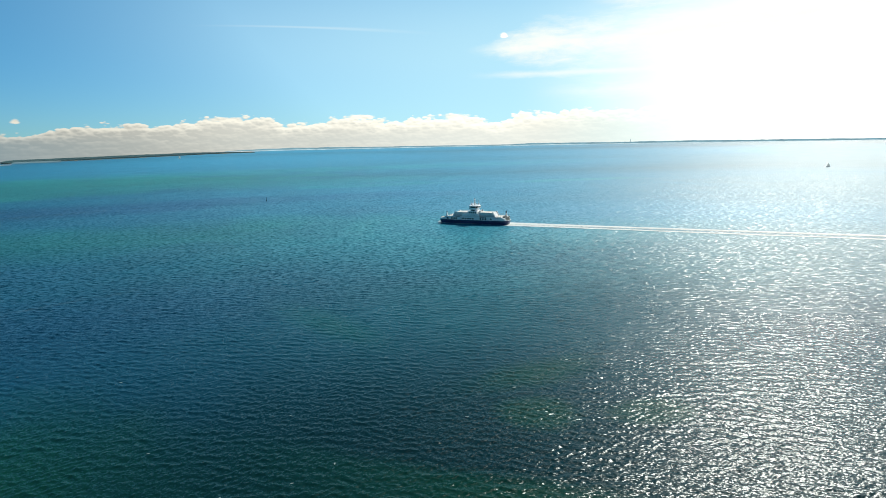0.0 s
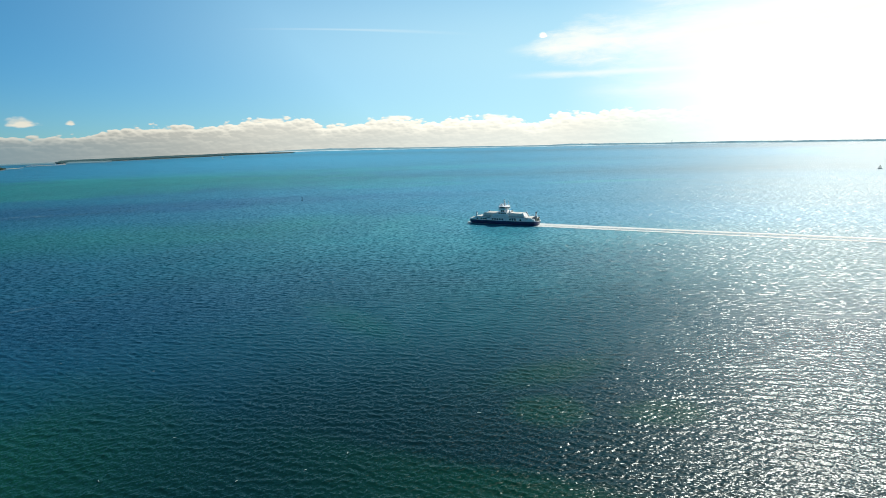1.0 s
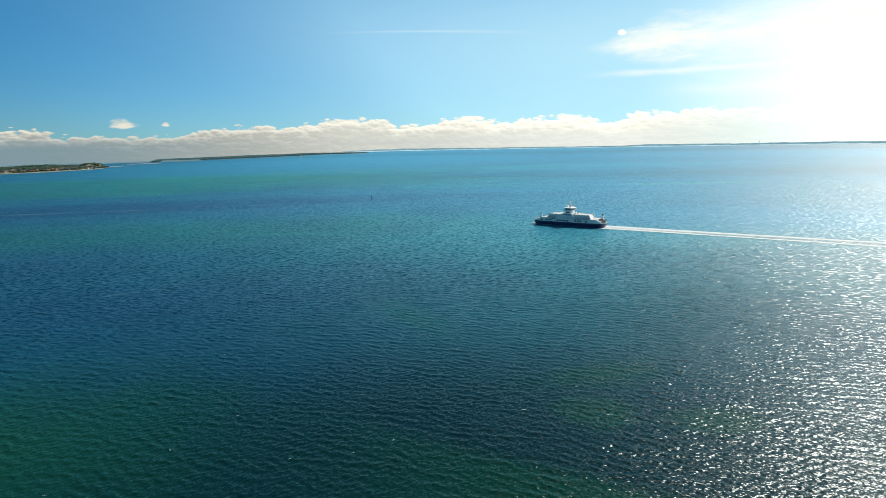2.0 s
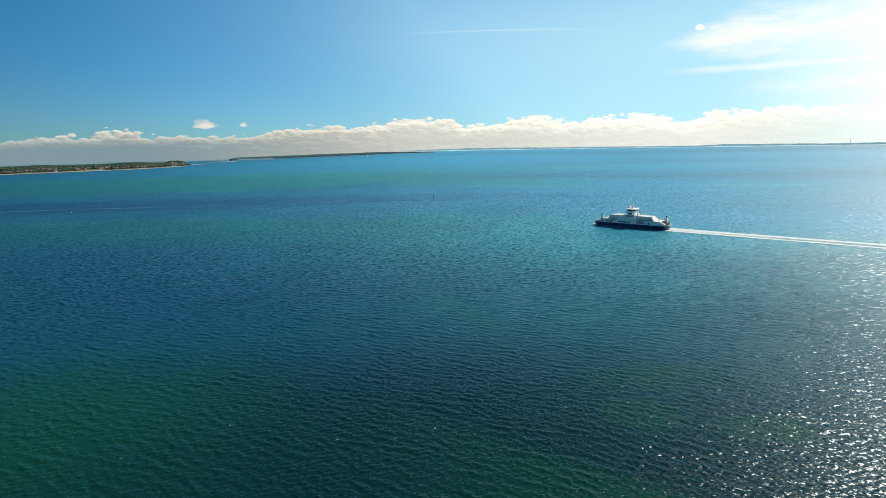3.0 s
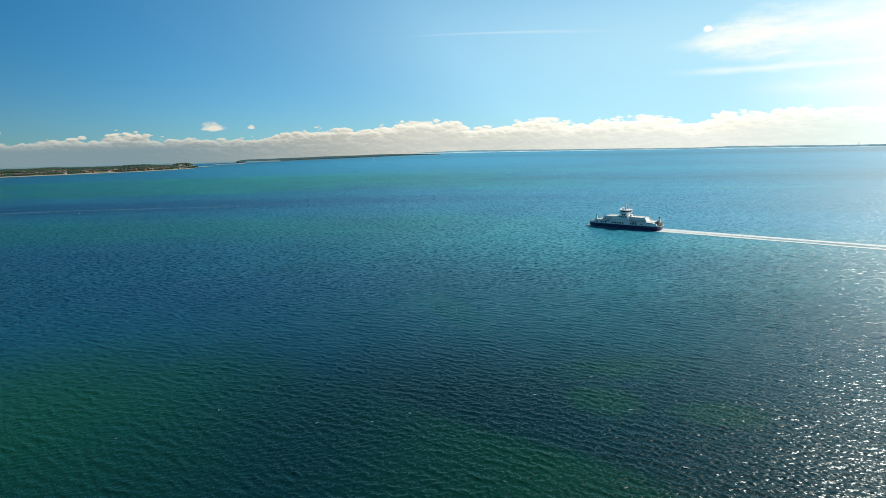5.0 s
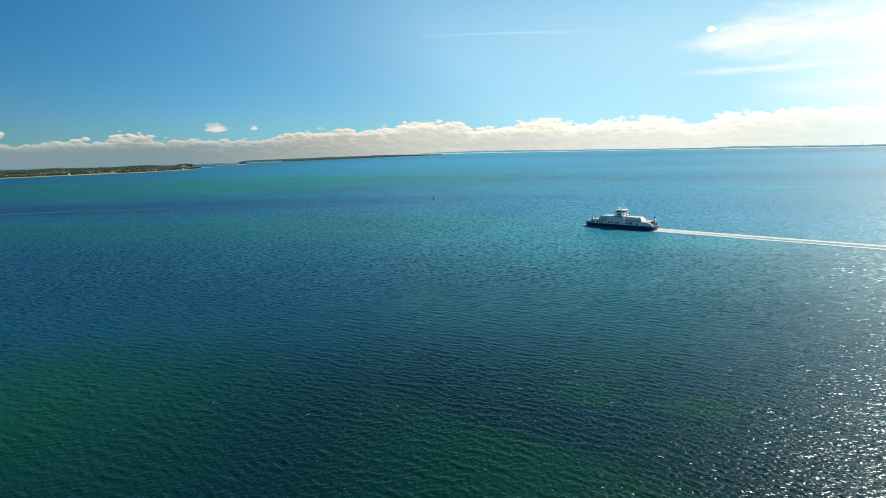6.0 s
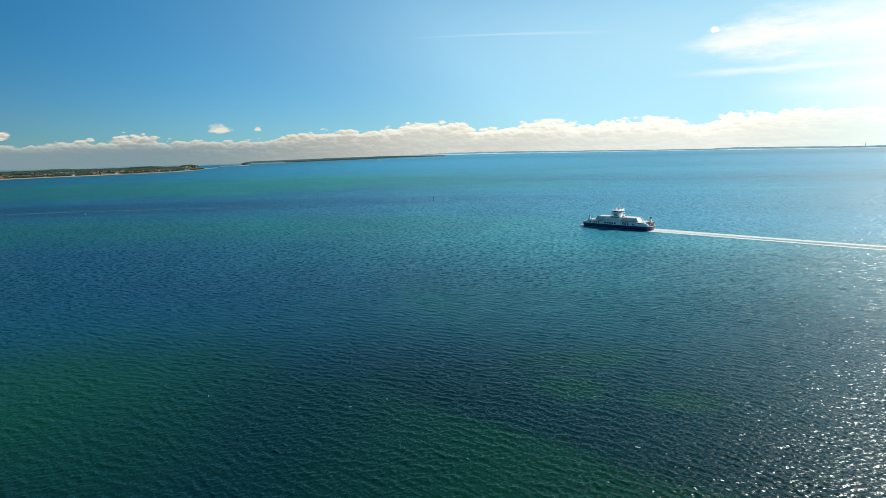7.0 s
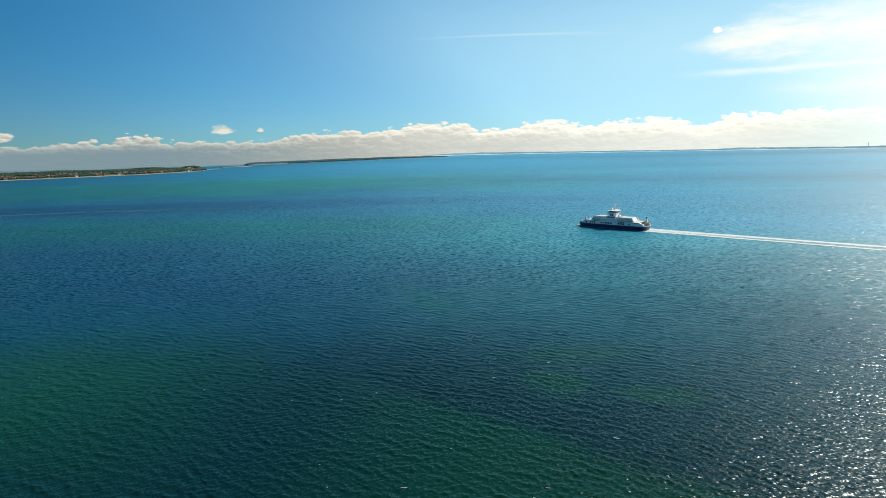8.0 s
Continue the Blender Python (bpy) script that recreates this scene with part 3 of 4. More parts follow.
def clumps(name, places, sizes, mat, label, category, seed):
    """Many small leafy clumps joined into one mesh."""
    rng = np.random.default_rng(seed)
    count = len(places)
    v = np.repeat(BLOB_V[None], count, axis=0) * rng.uniform(0.65, 1.3, (count, len(BLOB_V), 1))
    v = v * np.stack([sizes * rng.uniform(0.8, 1.25, count), sizes * rng.uniform(0.8, 1.25, count), sizes * rng.uniform(0.8, 1.2, count)], axis=1)[:, None, :]
    v = v + places[:, None, :]
    f = BLOB_F[None] + (np.arange(count) * len(BLOB_V))[:, None, None]
    ob = sheet(name, v.reshape(-1, 3), f.reshape(-1, 3), mat, smooth=True)
    return tagged(ob, label, category, kind="stuff")


def smooth_line(points, count):
    p = np.array(points, dtype=float)
    d = np.concatenate([[0], np.cumsum(np.hypot(*np.diff(p, axis=0).T))])
    u = np.linspace(0, d[-1], count)
    return np.stack([np.interp(u, d, p[:, 0]), np.interp(u, d, p[:, 1])], axis=1)


def terrain(name, shore, inland, profile, mats, label, columns=160, rough=1.0, seed=0):
    """Land between a shoreline and a line behind it; profile gives its height by the share of the way inland."""
    a, b = smooth_line(shore, columns), smooth_line(inland, columns)
    steps = np.array([0, 0.01, 0.02, 0.03, 0.045, 0.07, 0.1, 0.15, 0.2, 0.3, 0.4, 0.5, 0.6, 0.7, 0.8, 0.9, 1.0])
    verts = []
    for s in steps:
        for i in range(columns):
            w = noise.noise((i * 0.21, seed, s * 3)) * 4 * rough * (1 if s < 0.5 else 2)
            p = a[i] + (b[i] - a[i]) * s
            q = (b[i] - a[i]) / max(1e-6, np.hypot(*(b[i] - a[i])))
            z = np.interp(s, profile[0], profile[1]) * (1 + 0.25 * noise.noise((i * 0.13, seed + 5, s * 4)))
            verts.append((p[0] + q[0] * w * (s < 0.99), p[1] + q[1] * w * (s < 0.99), z))
    faces = grid_faces(len(steps), columns)
    ob = sheet(name, np.array(verts), faces, mats[0])
    for m in mats[1:]:
        ob.data.materials.append(m)
    # sand along the first rows, grass behind
    index = np.zeros(len(faces), dtype=np.int32)
    index[4 * (columns - 1):] = 1
    ob.data.polygons.foreach_set("material_index", index)
    ob.data.update()
    return tagged(ob, label, "coast", kind="structure")


COAST = ((-1420, 1010), (-1260, 1210), (-1087, 1412), (-966, 1545), (-880, 1650), (-838, 1760), (-828, 1850), (-842, 1940), (-872, 1985))
COAST_BACK = ((-2000, 1480), (-1800, 1700), (-1560, 1900), (-1380, 2020), (-1240, 2080), (-1120, 2110), (-1040, 2110), (-960, 2080), (-905, 2030))
MID = ((-925, 2560), (-880, 2650), (-789, 2841), (-572, 3199), (-302, 3780), (-120, 3960), (-30, 4000))
MID_BACK = ((-940, 2600), (-1000, 2800), (-950, 2990), (-760, 3400), (-480, 3950), (-230, 4200), (-60, 4130))


def scatter(shore, inland, count, low, high, seed):
    rng = np.random.default_rng(seed)
    a, b = smooth_line(shore, 400), smooth_line(inland, 400)
    i = rng.integers(0, 400, count)
    s = rng.uniform(low, high, count)[:, None]
    xy = a[i] + (b[i] - a[i]) * s + rng.normal(0, 3, (count, 2))
    return xy, s[:, 0], i / 399.0


terrain("ground_coast", COAST, COAST_BACK, ((0, 0.02, 0.05, 0.15, 0.5, 1), (-0.3, 0.5, 1.2, 2.5, 4.5, 2.0)), (SAND, GRASS), "low wooded coast with a sandy beach", seed=1)
terrain("ground_far_shore", MID, MID_BACK, ((0, 0.05, 0.3, 0.7, 1), (-0.3, 1.0, 4.0, 5.0, 2.0)), (SAND, GRASS), "low wooded shore across the water", seed=2)


def coast_woods():
    xy, s, along = scatter(COAST, COAST_BACK, 26000, 0.05, 0.97, 11)
    keep = np.array([noise.noise((x * 0.012, y * 0.012, 3)) for x, y in xy]) > (-0.05 - s * 0.9)
    keep &= np.hypot(xy[:, 0] + 905, xy[:, 1] - 1985) > 60
    xy, s, along = xy[keep], s[keep], along[keep]
    rng = np.random.default_rng(3)
    size = rng.uniform(1.4, 2.8, len(xy)) * (0.75 + 0.5 * np.minimum(1, s * 3))
    ground = np.interp(s, (0.05, 0.15, 0.5, 1), (1.2, 2.5, 4.5, 2.0))
    grove = np.array([noise.noise((x * 0.006, y * 0.006, 9)) for x, y in xy])
    lift = size * rng.uniform(0.5, 0.75, len(xy)) + np.maximum(0, grove) * 7 * np.minimum(1, s * 3)
    clumps("coast_woods", np.column_stack([xy, ground + lift]), size, LEAVES, "dense green trees and hedges along the coast", "woods", 4)


def far_woods():
    xy, s, along = scatter(MID, MID_BACK, 13000, 0.03, 0.95, 21)
    rng = np.random.default_rng(6)
    size = rng.uniform(2.4, 3.9, len(xy)) * np.interp(along, (0, 0.08, 0.75, 1), (0.5, 1, 1, 0.45))
    z = np.interp(s, (0, 0.3, 0.7, 1), (1, 4, 5, 2)) + size * rng.uniform(0.4, 0.6, len(xy)) + 2.0 * np.array([noise.noise((x * 0.004, y * 0.004, 5)) for x, y in xy])
    clumps("far_woods", np.column_stack([xy, z]), size, HAZED_LEAVES, "hazy blue-green woods on the far shore", "woods", 7)


def bluff_woods():
    rng = np.random.default_rng(8)
    turn, share = rng.uniform(0, 2 * math.pi, 900), np.sqrt(rng.uniform(0, 0.8, 900))
    x, y = -912 + 46 * share * np.cos(turn), 1985 + 60 * share * np.sin(turn)
    keep = np.array([noise.noise((p * 0.05, q * 0.05, 1)) for p, q in zip(x, y)]) > (share - 0.5)
    size = rng.uniform(1.0, 2.6, 900)
    z = np.interp(share, (0, 0.35, 0.55, 0.7, 0.85), (13.6, 12.6, 10.6, 6.4, 2.0)) + size * 0.3
    clumps("bluff_scrub", np.column_stack([x, y, z])[keep], size[keep], LEAVES, "green scrub growing over the cliff top", "scrub", 9)


coast_woods()
far_woods()
bluff_woods()


def far_ridge():
    """The land on the horizon, a long low ridge."""
    turn = np.radians(np.linspace(-3, 75, 500))
    height = np.empty(len(turn))
    for i, a in enumerate(np.degrees(turn)):
        base = np.interp(a, (-3, 0, 3, 6, 10, 20, 24.5, 26.5, 30, 34, 40, 46, 60, 75), (4, 14, 19, 17, 14, 11, 11, 19, 17, 15, 18, 15, 13, 13))
        height[i] = base * (1 + 0.16 * noise.noise((a * 0.8, 0.4, 0)) + 0.10 * noise.noise((a * 3.5, 2.4, 0)))
    rows = ((4830, -0.04), (4836, 0.26), (4860, 0.30), (4880, 0.85), (4915, 1.0), (4945, 0.4))
    verts = []
    for r, share in rows:
        for a, h in zip(turn, height):
            verts.append((r * math.sin(a), r * math.cos(a), h * share))
    ob = sheet("backdrop", np.array(verts), grid_faces(len(rows), len(turn)), DISTANCE_GLOW)
    # the lowest row of the ridge carries the painted water sheen
    ob.data.materials.append(FAR_WATER_SHEEN)
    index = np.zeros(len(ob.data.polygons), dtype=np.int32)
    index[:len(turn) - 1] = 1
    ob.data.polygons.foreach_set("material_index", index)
    tagged(ob, "distant low wooded land along the horizon", "distant land", kind="structure")


far_ridge()


def inlet_ridge():
    """Low land closing the inlet between the two shores."""
    turn = np.radians(np.linspace(-62, -16, 320))
    height = [np.interp(math.degrees(a), (-62, -40, -34, -31, -28.5, -27, -24, -16), (7, 6.2, 6.6, 5.4, 7.6, 6.5, 5, 6.5)) * (1 + 0.16 * noise.noise((a * 25, 7.7, 0)) + 0.10 * noise.noise((a * 110, 3.1, 0))) for a in turn]
    verts = []
    for r, share in ((2745, -0.1), (2752, 0.7), (2765, 1.0), (2778, 0.3)):
        for a, h in zip(turn, height):
            verts.append((r * math.sin(a), r * math.cos(a), h * share))
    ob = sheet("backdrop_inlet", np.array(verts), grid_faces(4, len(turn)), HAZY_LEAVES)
    tagged(ob, "low hazy wooded hills behind the coast and the inlet", "distant land", kind="structure")


inlet_ridge()


def bluff():
    """A sandy cliff at the end of the coast, grass on top."""
    rings, sides = ((0.0, 12.5), (0.35, 11.5), (0.55, 9.5), (0.7, 5.8), (0.85, 1.8), (1.0, -0.5)), 40
    verts = []
    for share, z in rings:
        for i in range(sides):
            a = 2 * math.pi * i / sides
            w = 1 + 0.22 * noise.noise((math.cos(a) * 1.6, math.sin(a) * 1.6, share))
            verts.append((-912 + 46 * share * w * math.cos(a), 1985 + 60 * share * w * math.sin(a), 1.2 * z * (1 + 0.12 * noise.noise((math.cos(a) * 3, math.sin(a) * 3, share * 2)))))
    faces = grid_faces(len(rings), sides, closed=True)[:, ::-1]
    ob = sheet("ground_bluff", np.array(verts), faces, LEAVES)
    ob.data.materials.append(SAND)
    index = np.zeros(len(faces), dtype=np.int32)
    middle = np.array(verts)[faces].mean(axis=1)
    for i in range(2 * sides, len(faces)):
        index[i] = noise.noise((middle[i][0] * 0.06, middle[i][1] * 0.06, middle[i][2] * 0.12)) > 0.08
    ob.data.polygons.foreach_set("material_index", index)
    tagged(ob, "eroded sandy cliff with grass on top", "cliff", kind="structure")


bluff()


def sand_spit():
    way = smooth_line(((-880, 1975), (-870, 2020), (-866, 2060), (-858, 2095)), 40)
    verts = []
    for i, (x, y) in enumerate(way):
        w = 15 * (1 - i / 45)
        for off, z in ((-1, -0.4), (-0.5, 0.7), (0, 1.1), (0.5, 0.7), (1, -0.4)):
            verts.append((x + off * w * (1 + 0.3 * noise.noise((i * 0.3, off, 0))), y + off * 3, z))
    ob = sheet("ground_spit", np.array(verts), grid_faces(40, 5), SAND)
    tagged(ob, "low sand spit running out from the cliff", "beach", kind="structure")


sand_spit()

# ---- building blocks ----


def part(name, bm, mat, parent, label=""):
    """Links a bmesh as one mesh object under a thing or a part."""
    mesh = bpy.data.meshes.new(name)
    bm.normal_update()
    bm.to_mesh(mesh)
    bm.free()
    mesh.materials.append(mat)
    ob = new(name, mesh)
    ob.parent = parent
    if label:
        tagged(ob, label)
    return ob


def box(x0, x1, y0, y1, z0, z1, bevel=0.0, bm=None):
    bm = bm or bmesh.new()
    made = bmesh.ops.create_cube(bm, size=1.0)["verts"]
    for v in made:
        v.co = Vector(((x0 + x1) / 2 + v.co.x * (x1 - x0), (y0 + y1) / 2 + v.co.y * (y1 - y0), (z0 + z1) / 2 + v.co.z * (z1 - z0)))
    if bevel:
        edges = list({e for v in made for e in v.link_edges})
        bmesh.ops.bevel(bm, geom=edges, offset=bevel, segments=2, affect="EDGES", profile=0.5)
    return bm


def rod(a, b, r0, r1=None, sides=8, bm=None):
    bm = bm or bmesh.new()
    a, b = Vector(a), Vector(b)
    turn = (b - a).to_track_quat("Z", "Y").to_matrix().to_4x4()
    bmesh.ops.create_cone(bm, cap_ends=True, segments=sides, radius1=r0, radius2=r0 if r1 is None else r1, depth=(b - a).length,
                          matrix=Matrix.Translation((a + b) / 2) @ turn)
    return bm


def prism(outline, y0, y1, bevel=0.0):
    """A slab with an outline in x, z, from y0 to y1."""
    bm = bmesh.new()
    near = [bm.verts.new((x, y0, z)) for x, z in outline]
    far = [bm.verts.new((x, y1, z)) for x, z in outline]
    bm.faces.new(near)
    bm.faces.new(far[::-1])
    for i in range(len(outline)):
        j = (i + 1) % len(outline)
        bm.faces.new((near[j], near[i], far[i], far[j]))
    bmesh.ops.recalc_face_normals(bm, faces=bm.faces)
    if bevel:
        bmesh.ops.bevel(bm, geom=list(bm.edges), offset=bevel, segments=2, affect="EDGES", profile=0.5)
    return bm


def loft(sections):
    """A skin over rings of equally many points, closed at both ends."""
    bm = bmesh.new()
    rings = [[bm.verts.new(p) for p in ring] for ring in sections]
    for a, b in zip(rings, rings[1:]):
        for i in range(len(a)):
            j = (i + 1) % len(a)
            bm.faces.new((a[i], a[j], b[j], b[i]))
    bm.faces.new(rings[0][::-1])
    bm.faces.new(rings[-1])
    bmesh.ops.recalc_face_normals(bm, faces=bm.faces)
    return bm


def thing(name, label, category, m=None, group="", kind=""):
    ob = new(name)
    if m is not None:
        ob.matrix_basis = m
    return tagged(ob, label, category, group, kind)


# ---- ferry ----


def build_ferry():
    """A double-ended car ferry; its bow points to +x, its port side to +y."""
    ferry = thing("ferry", "white and navy double-ended car ferry under way at sea", "ferry", Matrix.Translation(FERRY_AT) @ pose(0, 0, 0, 0, 0, FERRY_HEADING))
    half, beam = 24.9, 6.1

    def hull_ring(z, flare, stretch):
        ring = []
        count = 40
        for i in range(count):
            a = 2 * math.pi * i / count
            c, s = math.cos(a), math.sin(a)
            x = (half + stretch) * math.copysign(abs(c) ** 0.42, c)
            y = (beam + flare) * math.copysign(abs(s) ** 0.55, s)
            ring.append((x, y, z))
        return ring

    part("hull", loft([hull_ring(-1.6, -1.6, -4.0), hull_ring(-0.4, -0.6, -1.6), hull_ring(-0.05, -0.3, -0.9)]), BOOT_RED, ferry, "dull red boot topping at the waterline")
    part("side_plating", loft([hull_ring(-0.05, -0.3, -0.9), hull_ring(1.5, 0.0, -0.3), hull_ring(2.8, 0.1, 0.0)]), HULL_NAVY, ferry, "navy blue painted hull plating")
    part("rubbing_strake", loft([hull_ring(2.74, 0.18, 0.1), hull_ring(2.92, 0.18, 0.1)]), WHITE_PAINT, ferry)
    part("car_deck", loft([hull_ring(2.8, -0.1, -0.2), hull_ring(2.96, -0.1, -0.2)]), CAR_DECK, ferry, "grey open car deck")
    # side casings with their windows and the shade of their openings, on both sides
    for side in (1, -1):
        y0, y1 = (4.5, 6.0) if side > 0 else (-6.0, -4.5)
        outline = ((23.2, 2.9), (22.6, 3.7), (20.6, 4.2), (18.8, 5.0), (-20.6, 5.0), (-21.4, 4.6), (-22.6, 4.4), (-23.2, 2.9))
        casing = part("side_casing", prism(outline, y0, y1, 0.05), WHITE_PAINT, ferry, "white steel side wall with square windows")
        yo = side * 6.0
        for x in (17.7, 14.5, 12.9, 11.4, 6.4, 4.7, 3.0, 1.3, -0.5, -6.0, -7.7, -9.4, -13.2):
            part("window", box(x - 0.55, x + 0.55, yo - 0.04, yo + 0.04, 3.2, 4.2, 0.03), GLASS, casing, "dark square window")
        # solid black boxes stand for the shade inside the car deck openings
        for x0, x1 in ((8.4, 11.8), (-9.8, -5.4), (-18.6, -16.4)):
            part("opening_shade", box(x0, x1, yo - 0.05, yo + 0.05, 4.55, 4.85, 0.02), BLACK_PAINT, casing, "black strip for the shade in a slot under the deck edge")
        part("rail", rail(((22.4, side * 5.8), (19.0, side * 5.8)), 4.4, 1.0), STEEL, casing)
        part("rail", rail(((-22.4, side * 5.8), (-20.7, side * 5.8)), 4.6, 1.0), STEEL, casing)
    # upper deck over the middle of the car deck
    part("upper_deck", box(-20.2, 18.4, -5.9, 5.9, 5.02, 5.22, 0.04), DECK_PAINT, ferry, "buff painted upper deck")
    for side in (1, -1):
        part("deck_rail", rail(((18.2, side * 5.8), (7.0, side * 5.8)), 5.22, 1.0), STEEL, ferry)
        part("deck_rail", rail(((-20.0, side * 5.8), (-5.4, side * 5.8)), 5.22, 1.0), STEEL, ferry)
        outline = ((7.6, 5.2), (6.6, 7.2), (-4.0, 7.2), (-5.3, 5.2))
        bulwark = part("bulwark", prism(outline, side * 5.86 - 0.12, side * 5.86 + 0.12, 0.03), WHITE_PAINT, ferry, "white bulwark with a thin dark stripe")
        part("stripe", box(-2.2, 5.4, side * 5.99 - 0.02, side * 5.99 + 0.02, 5.9, 6.05), STEEL, bulwark)
    # saloons fore and aft of the tower, with sloping ends
    for sign, end in ((1, 14.2), (-1, 15.8)):
        outline = ((sign * end, 5.2), (sign * (end - 1.7), 7.6), (sign * 3.2, 7.8), (sign * 3.2, 5.2))
        saloon = part("saloon", prism(outline, -4.2, 4.2, 0.08), BEIGE_PAINT, ferry, "pale beige-grey deckhouse with a sloping end")
        part("roof", prism(((sign * (end - 2.0), 7.62), (sign * (end - 2.0), 7.72), (sign * 3.5, 7.92), (sign * 3.5, 7.82)), -3.9, 3.9, 0.02), DECK_PAINT, saloon, "buff painted roof")
        for side in (1, -1):
            part("roof_edge", prism(((sign * (end - 1.6), 7.45), (sign * (end - 1.6), 7.65), (sign * 3.3, 7.85), (sign * 3.3, 7.65)), side * 4.25 - 0.09, side * 4.25 + 0.09, 0.03), WHITE_PAINT, saloon)
            part("end_frame", prism(((sign * (end + 0.3), 5.2), (sign * (end - 1.4), 8.2), (sign * (end - 2.1), 8.2), (sign * (end - 0.5), 5.2)), side * 4.35 - 0.25, side * 4.35 + 0.25, 0.03), WHITE_PAINT, saloon)
            part("plinth", box(min(sign * 3.4, sign * (end - 0.3)), max(sign * 3.4, sign * (end - 0.3)), side * 4.22 - 0.03, side * 4.22 + 0.03, 5.2, 5.6), STEEL, saloon)
            for k in range(4):
                x = sign * (5.0 + 1.9 * k)
                part("panel_seam", box(x - 0.04, x + 0.04, side * 4.21 - 0.03, side * 4.21 + 0.03, 5.6, 7.4), STEEL, saloon)
    # bridge tower
    tower = part("tower", box(-3.4, 3.4, -5.1, 5.1, 5.2, 8.5, 0.10), WHITE_PAINT, ferry, "white steel bridge tower")
    part("tower_step", box(-4.4, 6.2, -5.4, 5.4, 5.2, 6.95, 0.08), WHITE_PAINT, tower)
    part("tower_top", loft([[(x, y, z) for x, y in octagon(w, d)] for z, w, d in ((8.5, 2.7, 4.0), (9.9, 2.3, 3.6))]), WHITE_PAINT, tower)
    for x in (-2.2, -0.8, 0.6, 2.0):
        for y in (-5.12, 5.12):
            part("window", box(x - 0.42, x + 0.42, y - 0.03, y + 0.03, 7.25, 8.1, 0.03), GLASS, tower, "dark window")
    for x in (-0.7, 0.7):
        for y in (-3.85, 3.85):
            part("window", box(x - 0.5, x + 0.5, y - 0.14, y + 0.14, 8.65, 9.5, 0.03), GLASS, tower, "dark window")
    part("bridge_wing", box(-2.6, 2.6, -5.0, 5.0, 9.85, 10.05, 0.04), WHITE_PAINT, tower)
    for y in (-5.0, 5.0):
        part("wing_screen", box(-2.6, 2.6, y - 0.06, y + 0.06, 10.05, 11.0, 0.02), WHITE_PAINT, tower)
    bridge = part("wheelhouse", loft([[(x, y, z) for x, y in octagon(w, d)] for z, w, d in ((10.05, 2.7, 3.8), (10.6, 2.8, 3.9))]), WHITE_PAINT, ferry, "white wheelhouse with dark slanted windows all round")
    part("window_band", loft([[(x, y, z) for x, y in octagon(w, d)] for z, w, d in ((10.6, 2.75, 3.85), (11.7, 3.15, 4.25))]), GLASS, bridge, "dark slanted wheelhouse glass")
    for i in range(8):
        lo, hi = octagon(2.78, 3.88)[i], octagon(3.18, 4.28)[i]
        part("mullion", rod((*lo, 10.6), (*hi, 11.7), 0.08, sides=6), WHITE_PAINT, bridge)
    part("roof", loft([[(x, y, z) for x, y in octagon(w, w + 1.1)] for z, w in ((11.7, 3.5), (12.0, 3.6), (12.15, 3.2))]), WHITE_PAINT, bridge)
    part("roof_rail", rail([(*p,) for p in octagon(3.1, 4.1)] + [octagon(3.1, 4.1)[0]], 12.1, 0.9), STEEL, bridge)
    # masts, radar and aerials
    mast = part("mast", rod((0, 0, 12.1), (0, 0, 16.9), 0.55, 0.26), WHITE_PAINT, ferry, "white lattice-braced signal mast")
    part("yard", rod((0, -2.0, 14.8), (0, 2.0, 14.8), 0.12), WHITE_PAINT, mast)
    part("yard", rod((-1.4, 0, 13.7), (1.6, 0, 13.7), 0.12), WHITE_PAINT, mast)
    part("radar", box(-0.25, 0.25, -1.3, 1.3, 15.7, 16.05, 0.05), WHITE_PAINT, mast)
    part("brace", rod((-1.2, 0, 12.1), (0, 0, 14.4), 0.09), WHITE_PAINT, mast)
    part("aerial", rod((2.2, 1.0, 12.1), (2.2, 1.0, 15.2), 0.18), WHITE_PAINT, mast)
    part("aerial", rod((-2.4, -1.2, 12.1), (-2.4, -1.2, 15.6), 0.18), WHITE_PAINT, mast)
    part("radome", loft([[(2.4 + w * math.cos(q * math.pi / 6), -1.4 + w * math.sin(q * math.pi / 6), z) for q in range(12)] for z, w in ((12.12, 0.25), (12.4, 0.55), (12.9, 0.6), (13.3, 0.3))]), WHITE_PAINT, mast)
    # funnels beside the tower
    for y in (-2.6, 2.6):
        funnel = part("funnel", loft([[(-4.6 + w * math.cos(q * math.pi / 8), y + 0.8 * w * math.sin(q * math.pi / 8), z) for q in range(16)] for z, w in ((7.6, 0.7), (8.9, 0.6))]), WHITE_PAINT, ferry)
        part("pipe", rod((-4.6, y, 8.85), (-4.6, y, 9.4), 0.26), BLACK_PAINT, funnel)
    # posts with lamps and ramps at both ends
    for sign in (1, -1):
        px, tip = (18.4, 7.7) if sign > 0 else (-20.8, 7.1)
        post = part("end_post", loft([[(px + w * c, sign * 4.9 + w * q, z) for c, q in ((1, 1), (-1, 1), (-1, -1), (1, -1))] for z, w in ((4.7, 0.8), (5.6, 0.55), (tip, 0.35))]), WHITE_PAINT, ferry, "white end post with a dark lamp head")
        size = 0.24 if sign > 0 else 0.42
        part("lamp_head", box(px - size, px + size, sign * 4.9 - size, sign * 4.9 + size, tip, tip + 2.2 * size, 0.08), BLACK_PAINT, post)
        part("rod", rod((px, sign * 4.9, tip + 2.2 * size), (px, sign * 4.9, tip + 2.2 * size + 0.9), 0.06), STEEL, post)
        top = 3.7 if sign > 0 else 5.3
